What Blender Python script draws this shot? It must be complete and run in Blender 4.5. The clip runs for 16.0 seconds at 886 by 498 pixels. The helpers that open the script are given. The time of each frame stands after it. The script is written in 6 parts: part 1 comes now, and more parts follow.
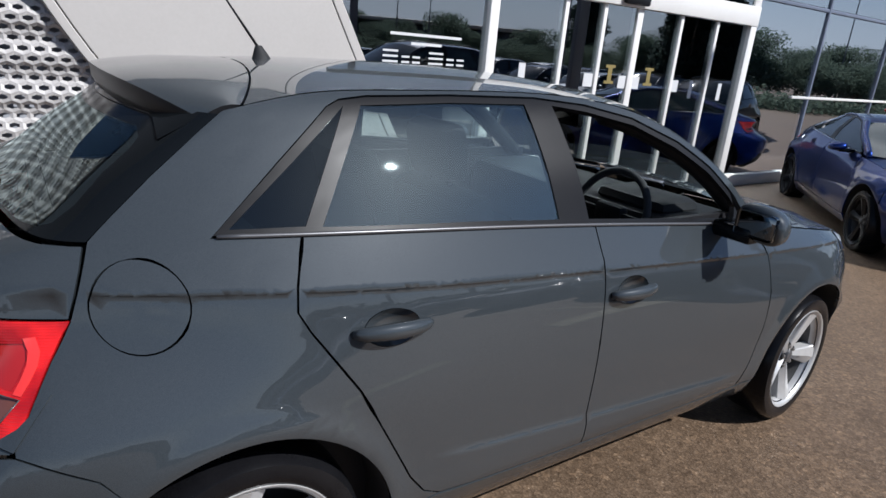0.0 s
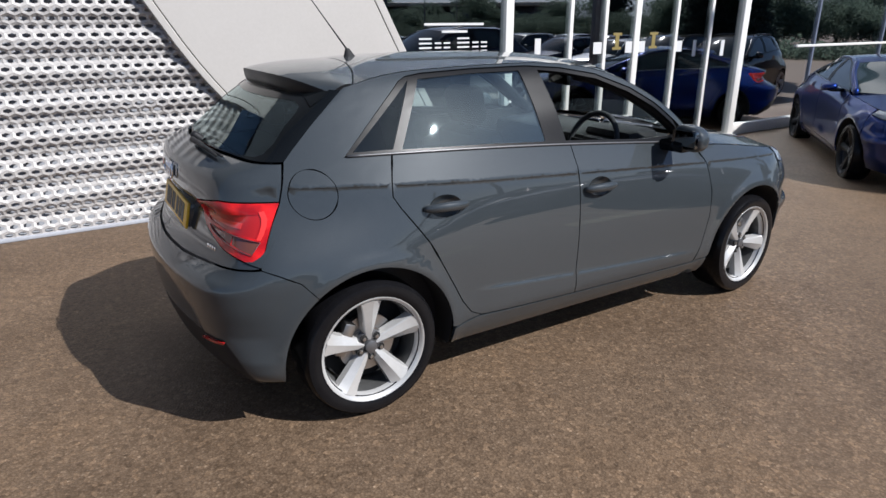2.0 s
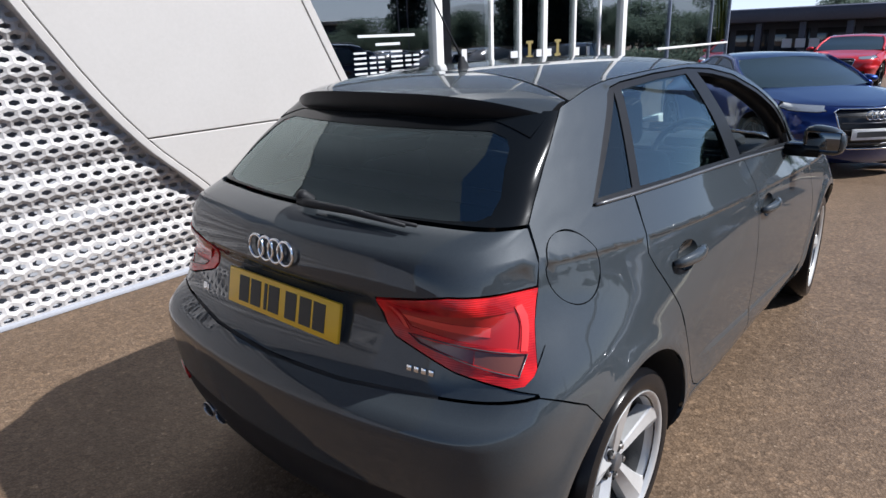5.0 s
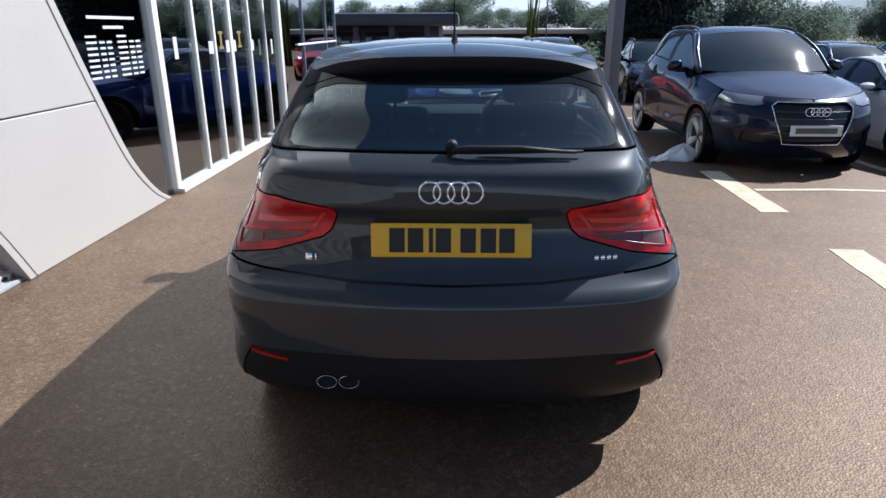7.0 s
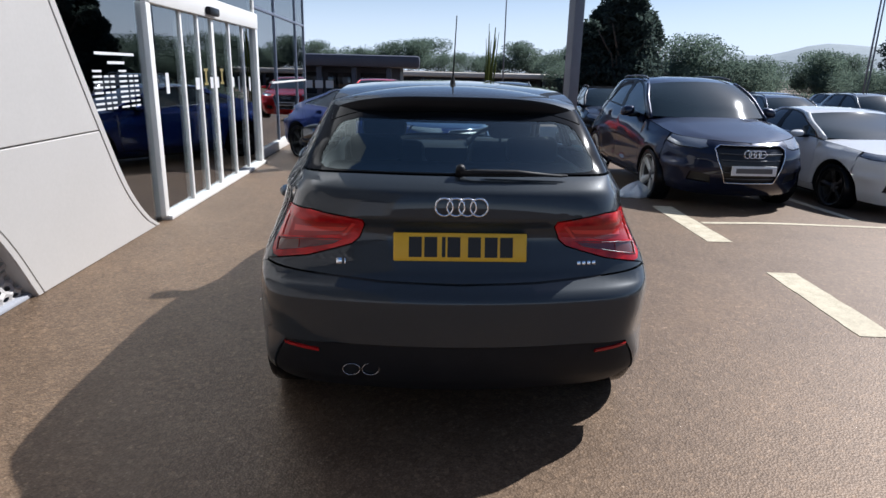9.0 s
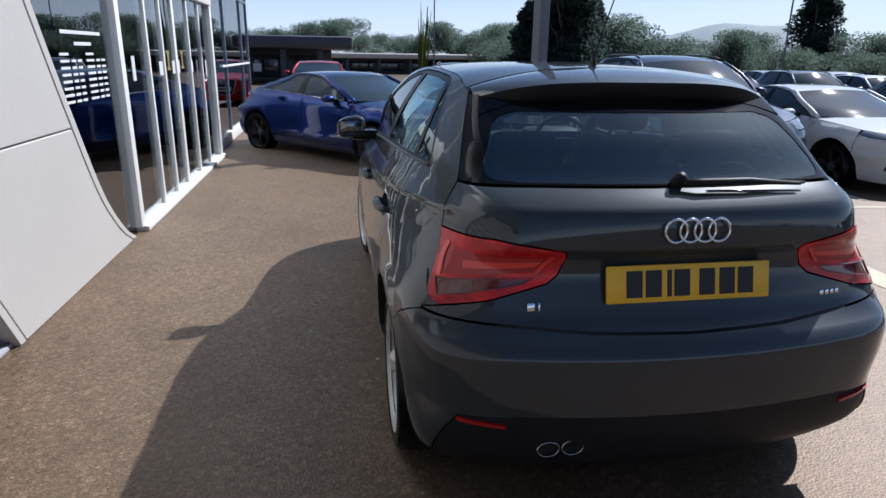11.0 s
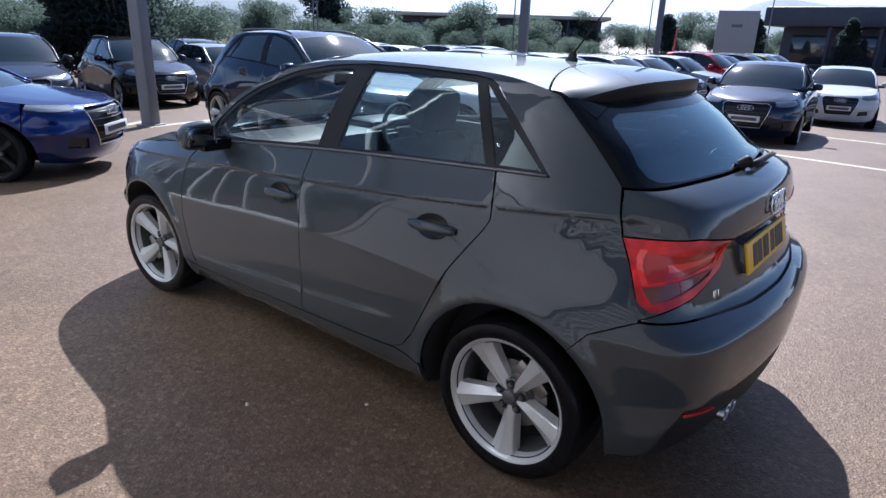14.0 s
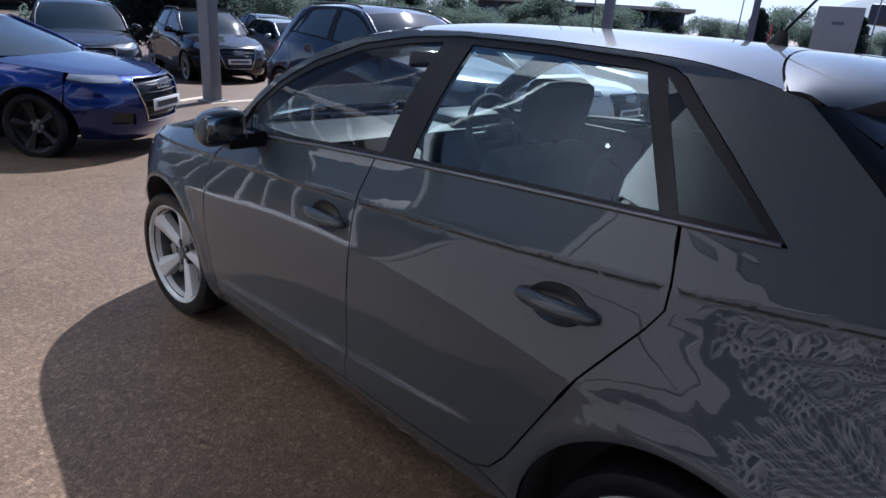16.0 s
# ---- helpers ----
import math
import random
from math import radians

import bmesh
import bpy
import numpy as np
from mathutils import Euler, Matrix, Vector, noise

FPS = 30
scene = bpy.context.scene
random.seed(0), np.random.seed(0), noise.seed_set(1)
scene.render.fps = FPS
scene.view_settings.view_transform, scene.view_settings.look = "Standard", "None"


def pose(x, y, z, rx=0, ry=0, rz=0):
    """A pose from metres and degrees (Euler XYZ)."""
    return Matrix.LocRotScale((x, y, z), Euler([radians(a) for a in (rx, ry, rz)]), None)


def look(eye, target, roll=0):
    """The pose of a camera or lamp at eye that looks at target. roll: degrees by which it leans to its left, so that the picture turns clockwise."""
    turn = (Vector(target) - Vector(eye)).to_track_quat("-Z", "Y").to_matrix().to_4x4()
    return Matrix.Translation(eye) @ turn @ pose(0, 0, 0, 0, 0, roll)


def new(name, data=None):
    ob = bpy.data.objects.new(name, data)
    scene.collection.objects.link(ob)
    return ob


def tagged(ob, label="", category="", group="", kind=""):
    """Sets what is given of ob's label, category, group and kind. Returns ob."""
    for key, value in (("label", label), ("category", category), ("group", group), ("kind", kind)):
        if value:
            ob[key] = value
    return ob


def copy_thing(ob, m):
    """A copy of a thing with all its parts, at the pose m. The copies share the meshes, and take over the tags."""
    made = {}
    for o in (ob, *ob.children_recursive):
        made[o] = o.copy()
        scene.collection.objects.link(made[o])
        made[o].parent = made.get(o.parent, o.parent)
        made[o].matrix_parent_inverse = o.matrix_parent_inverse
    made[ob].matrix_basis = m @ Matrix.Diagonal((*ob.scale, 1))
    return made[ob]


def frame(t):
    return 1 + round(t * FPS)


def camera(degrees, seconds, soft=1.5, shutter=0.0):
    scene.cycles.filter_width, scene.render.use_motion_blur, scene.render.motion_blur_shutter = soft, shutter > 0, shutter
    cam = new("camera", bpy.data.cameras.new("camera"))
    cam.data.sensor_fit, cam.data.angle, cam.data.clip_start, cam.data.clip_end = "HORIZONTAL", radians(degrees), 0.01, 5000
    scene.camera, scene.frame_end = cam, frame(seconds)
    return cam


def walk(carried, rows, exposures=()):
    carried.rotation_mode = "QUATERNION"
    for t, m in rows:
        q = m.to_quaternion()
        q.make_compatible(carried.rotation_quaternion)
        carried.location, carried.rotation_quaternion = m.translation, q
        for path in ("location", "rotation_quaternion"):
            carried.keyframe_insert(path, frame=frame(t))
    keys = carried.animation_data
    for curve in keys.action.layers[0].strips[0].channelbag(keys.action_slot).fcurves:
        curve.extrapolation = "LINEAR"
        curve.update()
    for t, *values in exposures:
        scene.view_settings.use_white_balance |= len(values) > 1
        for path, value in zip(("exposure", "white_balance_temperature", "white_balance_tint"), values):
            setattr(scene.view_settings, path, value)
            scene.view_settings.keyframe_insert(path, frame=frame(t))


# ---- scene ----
cam = camera(70.2, 16.0)
PATH = [
    (0, (2.002, -1.593, 1.52), (0.453, -0.492, 0.898), 5.2),
    (0.5, (2.352, -1.905, 1.533), (0.792, -0.835, 0.884), 2.9),
    (1, (2.682, -2.074, 1.544), (1.106, -1.057, 0.852), 0.9),
    (1.5, (2.925, -2.167, 1.584), (1.323, -1.181, 0.905), -0.2),
    (2, (2.96, -2.191, 1.58), (1.351, -1.216, 0.901), -0.3),
    (2.5, (2.95, -2.205, 1.583), (1.334, -1.237, 0.91), -0.1),
    (3, (2.932, -2.212, 1.579), (1.317, -1.241, 0.907), 0.3),
    (3.5, (2.874, -2.235, 1.568), (1.269, -1.246, 0.899), 1.2),
    (4, (2.535, -2.387, 1.57), (0.966, -1.347, 0.894), 1.3),
    (4.2, (2.369, -2.489, 1.588), (0.819, -1.417, 0.918), 0.8),
    (6.3, (0.166, -3.212, 1.414), (-0.099, -1.349, 0.736), -3.1),
    (6.5, (0.106, -3.355, 1.421), (-0.058, -1.483, 0.737), -2.0),
    (7, (0.03, -3.729, 1.474), (-0.025, -1.842, 0.811), -0.2),
    (7.5, (-0.077, -3.988, 1.487), (-0.096, -2.083, 0.877), -0.3),
    (8, (-0.141, -4.162, 1.502), (-0.127, -2.248, 0.921), -0.3),
    (8.2, (-0.148, -4.171, 1.5), (-0.113, -2.249, 0.947), 0.2),
    (10.3, (-0.435, -3.871, 1.467), (-0.269, -1.953, 0.926), 1.3),
    (10.5, (-0.559, -3.74, 1.487), (-0.364, -1.827, 0.935), 1.3),
    (11, (-1.017, -3.405, 1.46), (-0.694, -1.522, 0.867), 0.9),
    (11.5, (-1.438, -3.031, 1.45), (-0.838, -1.242, 0.788), -0.1),
    (12, (-1.815, -2.591, 1.494), (-0.869, -0.951, 0.849), -2.4),
    (12.5, (-2.167, -2.406, 1.502), (-0.935, -0.984, 0.822), -0.7),
    (13, (-2.356, -2.396, 1.523), (-0.982, -1.109, 0.848), 0.5),
    (13.5, (-2.433, -2.305, 1.521), (-0.984, -1.103, 0.844), 1.6),
    (14, (-2.468, -2.266, 1.519), (-0.999, -1.074, 0.869), 1.9),
    (14.5, (-2.464, -2.237, 1.518), (-0.983, -1.056, 0.876), 2.2),
    (15, (-2.394, -2.175, 1.509), (-0.908, -1.005, 0.858), 2.3),
    (15.5, (-2.162, -2.001, 1.477), (-0.718, -0.793, 0.801), 3.9),
    (16, (-1.902, -1.579, 1.44), (-0.564, -0.266, 0.743), 4.1),
]
walk(cam, [(t, look(eye, target, roll)) for t, eye, target, roll in PATH],
     [(0.0, 0.47, 5800, 10), (0.7, 0.47, 5850, 10), (1.5, 0.62, 5900, 10), (3.5, 0.62, 5950, 10), (6.3, 0.92, 5700, 10), (7.0, 0.84, 5700, 10), (8.0, 0.74, 5800, 10), (11.0, 0.58, 5600, 10), (11.5, 0.78, 5400, 10), (12.5, 1.06, 5300, 13), (14.0, 1.04, 5350, 14), (15.0, 0.95, 5450, 14), (16.0, 0.76, 5400, 15)])
# ---- light ----
world = bpy.data.worlds.new("world")
scene.world = world
world.use_nodes = True
wn = world.node_tree
sky = wn.nodes.new("ShaderNodeTexSky")
sky.sky_type, sky.sun_disc = 'NISHITA', False
sky.sun_elevation, sky.sun_rotation = radians(43.5), math.atan2(0.88, 0.58)
sky.air_density, sky.dust_density, sky.ozone_density = 0.80, 0.8, 2.5
# pale haze low over the horizon, all the way round
where, split, thin, haze = (wn.nodes.new(k) for k in ("ShaderNodeTexCoord", "ShaderNodeSeparateXYZ", "ShaderNodeMapRange", "ShaderNodeMix"))
wn.links.new(where.outputs["Generated"], split.inputs[0])
wn.links.new(split.outputs[2], thin.inputs[0])
thin.interpolation_type = 'SMOOTHERSTEP'
for i, x in ((1, -0.05), (2, 0.22), (3, 0.95), (4, 0.0)):
    thin.inputs[i].default_value = x
haze.data_type = 'RGBA'
wn.links.new(thin.outputs[0], haze.inputs[0])
wn.links.new(sky.outputs[0], haze.inputs[6])
haze.inputs[7].default_value = (9.4, 10.3, 11.6, 1.0)
wn.links.new(haze.outputs[2], wn.nodes["Background"].inputs[0])
wn.nodes["Background"].inputs[1].default_value = 0.06
sun_data = bpy.data.lights.new("sun", 'SUN')
sun_data.energy, sun_data.angle, sun_data.color = 5.0, radians(0.53), (1.0, 0.94, 0.86)
sun = new("sun", sun_data)
sun.matrix_world = look((8.8, 5.8, 10.0), (0, 0, 0))
# ---- materials ----
def material(name, col, rough=0.5, metal=0.0, coat=0.0, spec=0.5, **more):
    m = bpy.data.materials.new(name)
    m.use_nodes = True
    b = m.node_tree.nodes["Principled BSDF"]
    b.inputs["Base Color"].default_value = (*col, 1)
    b.inputs["Roughness"].default_value = rough
    b.inputs["Metallic"].default_value = metal
    b.inputs["Coat Weight"].default_value = coat
    b.inputs["Coat Roughness"].default_value = 0.03
    b.inputs["Specular IOR Level"].default_value = spec
    for k, v in more.items():
        b.inputs[k.replace("_", " ")].default_value = v
    return m


def link(m, a, b):
    m.node_tree.links.new(a, b)


def coords(m):
    return m.node_tree.nodes.new("ShaderNodeTexCoord").outputs["Object"]


def ramp(m, fac, stops):
    r = m.node_tree.nodes.new("ShaderNodeValToRGB")
    els = r.color_ramp.elements
    while len(els) < len(stops):
        els.new(0.5)
    for e, (p, c) in zip(els, stops):
        e.position, e.color = p, (*c, 1) if len(c) == 3 else c
    link(m, fac, r.inputs[0])
    return r.outputs[0]


def noise_tex(m, scale, detail=4.0, rough=0.55, vec=None):
    n = m.node_tree.nodes.new("ShaderNodeTexNoise")
    n.inputs["Scale"].default_value, n.inputs["Detail"].default_value, n.inputs["Roughness"].default_value = scale, detail, rough
    link(m, vec if vec is not None else coords(m), n.inputs["Vector"])
    return n.outputs["Fac"]


def bump(m, height, strength=0.3, dist=0.01, to=None):
    b = m.node_tree.nodes.new("ShaderNodeBump")
    b.inputs["Strength"].default_value, b.inputs["Distance"].default_value = strength, dist
    link(m, height, b.inputs["Height"])
    link(m, b.outputs[0], (to or m.node_tree.nodes["Principled BSDF"]).inputs["Normal"])


def varied(name, dark, light, scale=8.0, rough=0.6, fine=60.0, bumps=0.15, **more):
    """A matt surface with stains at one scale and grain at another."""
    m = material(name, dark, rough, **more)
    b = m.node_tree.nodes["Principled BSDF"]
    v = coords(m)
    big, small = noise_tex(m, scale, 5, 0.6, v), noise_tex(m, fine, 3, 0.6, v)
    mx = m.node_tree.nodes.new("ShaderNodeMath")
    mx.operation = 'MULTIPLY_ADD'
    mx.inputs[1].default_value = 0.45
    link(m, small, mx.inputs[0])
    half = m.node_tree.nodes.new("ShaderNodeMath")
    half.operation = 'MULTIPLY'
    half.inputs[1].default_value = 0.55
    link(m, big, half.inputs[0])
    link(m, half.outputs[0], mx.inputs[2])
    link(m, ramp(m, mx.outputs[0], [(0.3, dark), (0.7, light)]), b.inputs["Base Color"])
    if bumps:
        bump(m, small, bumps, 0.004)
    return m


def paint(name, col, metal=0.35, rough=0.32):
    """Car paint: metallic flakes under a clear coat, with a thin film of dust."""
    m = material(name, col, rough, metal, coat=1.0, spec=0.06)
    b = m.node_tree.nodes["Principled BSDF"]
    v = coords(m)
    fl = noise_tex(m, 900.0, 1, 0.5, v)
    dust = noise_tex(m, 3.0, 6, 0.65, v)
    c1 = tuple(x * 0.86 for x in col)
    c2 = tuple(min(1, x * 1.16 + 0.004) for x in col)
    link(m, ramp(m, fl, [(0.35, c1), (0.65, c2)]), b.inputs["Base Color"])
    link(m, ramp(m, dust, [(0.35, (0.004,) * 3), (0.75, (0.03,) * 3)]), b.inputs["Coat Roughness"])
    b.inputs["Coat IOR"].default_value = 1.52
    return m


def thin_glass(name, tint=(0.75, 0.82, 0.80), gloss=1.45, rough=0.01, sheen=(0.95, 0.97, 1.0)):
    """A single-sheet pane: tinted see-through with mirror gloss by angle."""
    m = bpy.data.materials.new(name)
    m.use_nodes = True
    nt = m.node_tree
    nt.nodes.clear()
    out, mix = nt.nodes.new("ShaderNodeOutputMaterial"), nt.nodes.new("ShaderNodeMixShader")
    tr, gl, fr = nt.nodes.new("ShaderNodeBsdfTransparent"), nt.nodes.new("ShaderNodeBsdfGlossy"), nt.nodes.new("ShaderNodeFresnel")
    tr.inputs[0].default_value = (*tint, 1)
    gl.inputs["Roughness"].default_value = rough
    gl.inputs["Color"].default_value = (*sheen, 1)
    fr.inputs["IOR"].default_value = gloss
    nt.links.new(fr.outputs[0], mix.inputs[0])
    nt.links.new(tr.outputs[0], mix.inputs[1])
    nt.links.new(gl.outputs[0], mix.inputs[2])
    nt.links.new(mix.outputs[0], out.inputs[0])
    return m


M_GREY = paint("grey_metallic_paint", (0.031, 0.037, 0.042), 0.10, 0.42)
M_GAPSHADE = material("seam_rubber", (0.008, 0.008, 0.009), 0.7)
M_BLACK = material("gloss_black_trim", (0.005, 0.006, 0.007), 0.10, spec=0.18)
M_SATIN = material("satin_black_trim", (0.009, 0.009, 0.010), 0.34, spec=0.15)
M_PLASTIC = varied("black_plastic", (0.010, 0.010, 0.011), (0.018, 0.018, 0.020), 6, 0.55, 200, 0.1, spec=0.2)
M_TRIM = material("satin_grey_trim", (0.12, 0.12, 0.125), 0.35, 0.6)
M_CHROME = material("chrome", (0.82, 0.83, 0.85), 0.08, 1.0)
M_ALLOY = varied("silver_alloy", (0.42, 0.415, 0.405), (0.51, 0.505, 0.495), 20, 0.32, 300, 0.02, metal=0.35, coat=0.35)
M_TYRE = varied("dressed_tyre_rubber", (0.004, 0.004, 0.005), (0.008, 0.008, 0.009), 14, 0.22, 220, 0.02, spec=0.14)
M_BARREL = varied("dusty_inner_rim", (0.055, 0.055, 0.055), (0.10, 0.10, 0.098), 25, 0.5, 200, 0.03, metal=0.4)
M_DISC = material("brake_steel", (0.30, 0.29, 0.28), 0.35, 1.0)
# wheel well felt, also the black that stands for shade in small hollows
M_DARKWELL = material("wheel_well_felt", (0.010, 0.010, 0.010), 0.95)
M_SEAT = varied("dark_seat_cloth", (0.018, 0.019, 0.022), (0.034, 0.035, 0.039), 10, 0.85, 250)
M_LINER = varied("grey_headliner", (0.42, 0.41, 0.39), (0.50, 0.49, 0.47), 10, 0.9, 300)
M_WINDOW = thin_glass("car_window_glass", (0.80, 0.86, 0.84), 1.5)
M_PRIVACY = thin_glass("tinted_rear_glass", (0.70, 0.84, 0.84), 2.2, 0.01, (0.86, 1.0, 1.0))
M_SIDEGLASS = thin_glass("side_glass", (0.70, 0.86, 0.87), 2.4, 0.01, (0.84, 1.0, 1.0))
M_QUARTER = thin_glass("dark_quarter_glass", (0.20, 0.25, 0.26), 1.7, 0.01, (0.86, 1.0, 1.0))
M_PLATE = material("yellow_plate", (0.80, 0.47, 0.02), 0.35)
M_PLATEW = material("white_plate", (0.75, 0.75, 0.74), 0.35)
M_INK = material("black_ink", (0.012, 0.012, 0.012), 0.5)
M_AMBER = material("amber_lamp_lens", (0.13, 0.045, 0.03), 0.12, coat=0.8)
M_LAMPSMOKE = material("smoked_red_lens", (0.13, 0.012, 0.012), 0.12, coat=0.6)
M_REDDARK = material("red_lamp_body", (0.36, 0.012, 0.012), 0.18, coat=0.4)
M_RED2 = material("bright_red_lens", (0.70, 0.035, 0.028), 0.10, coat=1.0)


def red_lens():
    m = material("red_lamp_lens", (0.62, 0.012, 0.016), 0.10, coat=0.4, spec=0.3)
    b = m.node_tree.nodes["Principled BSDF"]
    b.inputs["Transmission Weight"].default_value = 0.0
    v = coords(m)
    w = m.node_tree.nodes.new("ShaderNodeTexWave")
    w.inputs["Scale"].default_value, w.inputs["Distortion"].default_value = 60.0, 0.0
    w.bands_direction = 'Z'
    link(m, v, w.inputs["Vector"])
    blot = noise_tex(m, 14.0, 2, 0.5, v)
    link(m, ramp(m, blot, [(0.35, (0.30, 0.006, 0.009)), (0.65, (0.70, 0.014, 0.014))]), b.inputs["Base Color"])
    bump(m, w.outputs["Fac"], 0.25, 0.002)
    return m


M_RED = red_lens()
# ---- mesh helpers ----
from mathutils.geometry import delaunay_2d_cdt


def mesh_object(name, verts, faces, mat, parent=None, label="", smooth=True, normals=None):
    me = bpy.data.meshes.new(name)
    me.from_pydata([tuple(v) for v in verts], [], faces)
    for m in (mat if isinstance(mat, (list, tuple)) else [mat]):
        me.materials.append(m)
    if smooth:
        me.polygons.foreach_set("use_smooth", [True] * len(me.polygons))
    if normals is not None:
        me.normals_split_custom_set_from_vertices([tuple(n) for n in normals])
    me.update()
    ob = new(name, me)
    if parent is not None:
        ob.parent = parent
    if label:
        ob["label"] = label
    return ob


def part(name, bm, mat, parent, label="", smooth=30.0):
    """Links a bmesh as one mesh under a thing or a part."""
    me = bpy.data.meshes.new(name)
    bm.to_mesh(me)
    bm.free()
    for m in (mat if isinstance(mat, (list, tuple)) else [mat]):
        me.materials.append(m)
    if smooth:
        me.polygons.foreach_set("use_smooth", [True] * len(me.polygons))
        me.set_sharp_from_angle(angle=radians(smooth))
    ob = new(name, me)
    if parent is not None:
        ob.parent = parent
    if label:
        ob["label"] = label
    return ob


def shared(name, ob, parent, m=None, label=""):
    """Another object on the same mesh."""
    o = new(name, ob.data)
    o.parent = parent
    if m is not None:
        o.matrix_local = m
    if label:
        o["label"] = label
    return o


def box(bm, x0, x1, y0, y1, z0, z1, bevel=0.0, m=None):
    r = bmesh.ops.create_cube(bm, size=1)
    vs = r["verts"]
    for v in vs:
        v.co = Vector(((x0 + x1) / 2 + v.co.x * (x1 - x0), (y0 + y1) / 2 + v.co.y * (y1 - y0), (z0 + z1) / 2 + v.co.z * (z1 - z0)))
        if m is not None:
            v.co = m @ v.co
    if bevel:
        es = list({e for v in vs for e in v.link_edges})
        bmesh.ops.bevel(bm, geom=es, offset=bevel, segments=2, affect='EDGES', profile=0.5)
    return bm


def boxed(*a, **k):
    return box(bmesh.new(), *a, **k)


def lathe(profile, steps=48, axis='x'):
    """A closed or open profile of (r, h) turned round the x axis (or z)."""
    verts, faces, n = [], [], len(profile)
    for i in range(steps):
        a = 2 * math.pi * i / steps
        for r, h in profile:
            verts.append((h, r * math.cos(a), r * math.sin(a)) if axis == 'x' else (r * math.cos(a), r * math.sin(a), h))
    for i in range(steps):
        j = (i + 1) % steps
        for k in range(n - 1):
            faces.append((i * n + k, j * n + k, j * n + k + 1, i * n + k + 1))
    return verts, faces


def tube(path, radius, seg=8, closed=False):
    """A round bar along a path; radius may be a list."""
    verts, faces = [], []
    n = len(path)
    pts = [Vector(p) for p in path]
    for i, p in enumerate(pts):
        d = (pts[(i + 1) % n] - pts[i - 1]) if closed else (pts[min(i + 1, n - 1)] - pts[max(i - 1, 0)])
        d.normalize()
        side = d.cross(Vector((0, 0, 1)))
        if side.length < 1e-3:
            side = d.cross(Vector((0, 1, 0)))
        side.normalize()
        up = side.cross(d)
        r = radius[i] if isinstance(radius, (list, tuple)) else radius
        for k in range(seg):
            a = 2 * math.pi * k / seg
            verts.append(p + side * (r * math.cos(a)) + up * (r * math.sin(a)))
    for i in range(n if closed else n - 1):
        j = (i + 1) % n
        for k in range(seg):
            l = (k + 1) % seg
            faces.append((i * seg + k, i * seg + l, j * seg + l, j * seg + k))
    if not closed:
        faces.append(tuple(range(seg - 1, -1, -1)))
        faces.append(tuple((n - 1) * seg + k for k in range(seg)))
    return verts, faces


def grid_faces(nu, nv, flip=False):
    out = []
    for i in range(nu - 1):
        for j in range(nv - 1):
            q = (i * nv + j, (i + 1) * nv + j, (i + 1) * nv + j + 1, i * nv + j + 1)
            out.append(q[::-1] if flip else q)
    return out


def curve(knots):
    """A smooth function through knots (monotone cubic)."""
    xs, ys = [k[0] for k in knots], [k[1] for k in knots]
    n = len(xs)
    d = [(ys[i + 1] - ys[i]) / (xs[i + 1] - xs[i]) for i in range(n - 1)]
    m = [d[0]] + [0.0 if d[i - 1] * d[i] <= 0 else 2 * d[i - 1] * d[i] / (d[i - 1] + d[i]) for i in range(1, n - 1)] + [d[-1]]

    def f(x):
        if x <= xs[0]:
            return ys[0] + m[0] * (x - xs[0])
        if x >= xs[-1]:
            return ys[-1] + m[-1] * (x - xs[-1])
        i = 0
        while x > xs[i + 1]:
            i += 1
        h = xs[i + 1] - xs[i]
        t = (x - xs[i]) / h
        return (2 * t ** 3 - 3 * t * t + 1) * ys[i] + (t ** 3 - 2 * t * t + t) * h * m[i] + (3 * t * t - 2 * t ** 3) * ys[i + 1] + (t ** 3 - t * t) * h * m[i + 1]
    return f


def fair(knots):
    """A smooth function through knots with even curvature (natural cubic)."""
    xs, ys = np.array([k[0] for k in knots], float), np.array([k[1] for k in knots], float)
    n = len(xs)
    h = np.diff(xs)
    a, r = np.zeros((n, n)), np.zeros(n)
    a[0, 0] = a[-1, -1] = 1
    for i in range(1, n - 1):
        a[i, i - 1], a[i, i], a[i, i + 1] = h[i - 1], 2 * (h[i - 1] + h[i]), h[i]
        r[i] = 6 * ((ys[i + 1] - ys[i]) / h[i] - (ys[i] - ys[i - 1]) / h[i - 1])
    m = np.linalg.solve(a, r)
    X, Y, M, H = xs.tolist(), ys.tolist(), m.tolist(), h.tolist()

    def f(x):
        i = 0
        while i < n - 2 and x > X[i + 1]:
            i += 1
        if x < X[0] or x > X[-1]:
            i, e = (0, X[0]) if x < X[0] else (n - 2, X[-1])
            s = (Y[i + 1] - Y[i]) / H[i] + (-(2 * M[i] + M[i + 1]) if x < X[0] else (M[i] + 2 * M[i + 1])) * H[i] / 6
            return (Y[0] if x < X[0] else Y[-1]) + s * (x - e)
        p, q = X[i + 1] - x, x - X[i]
        return M[i] * p ** 3 / (6 * H[i]) + M[i + 1] * q ** 3 / (6 * H[i]) + (Y[i] / H[i] - M[i] * H[i] / 6) * p + (Y[i + 1] / H[i] - M[i + 1] * H[i] / 6) * q
    return f


def smooth01(x, a, b):
    t = min(1.0, max(0.0, (x - a) / (b - a)))
    return t * t * t * (10 + t * (6 * t - 15))


def arc(cy, cz, r, a0, a1, n=24):
    return [(cy + r * math.cos(radians(a0 + (a1 - a0) * i / n)), cz + r * math.sin(radians(a0 + (a1 - a0) * i / n))) for i in range(n + 1)]


# ---- car bodies: a skin over (way round the car, height), cut into panels ----
UA, UB = 0.50, 0.85


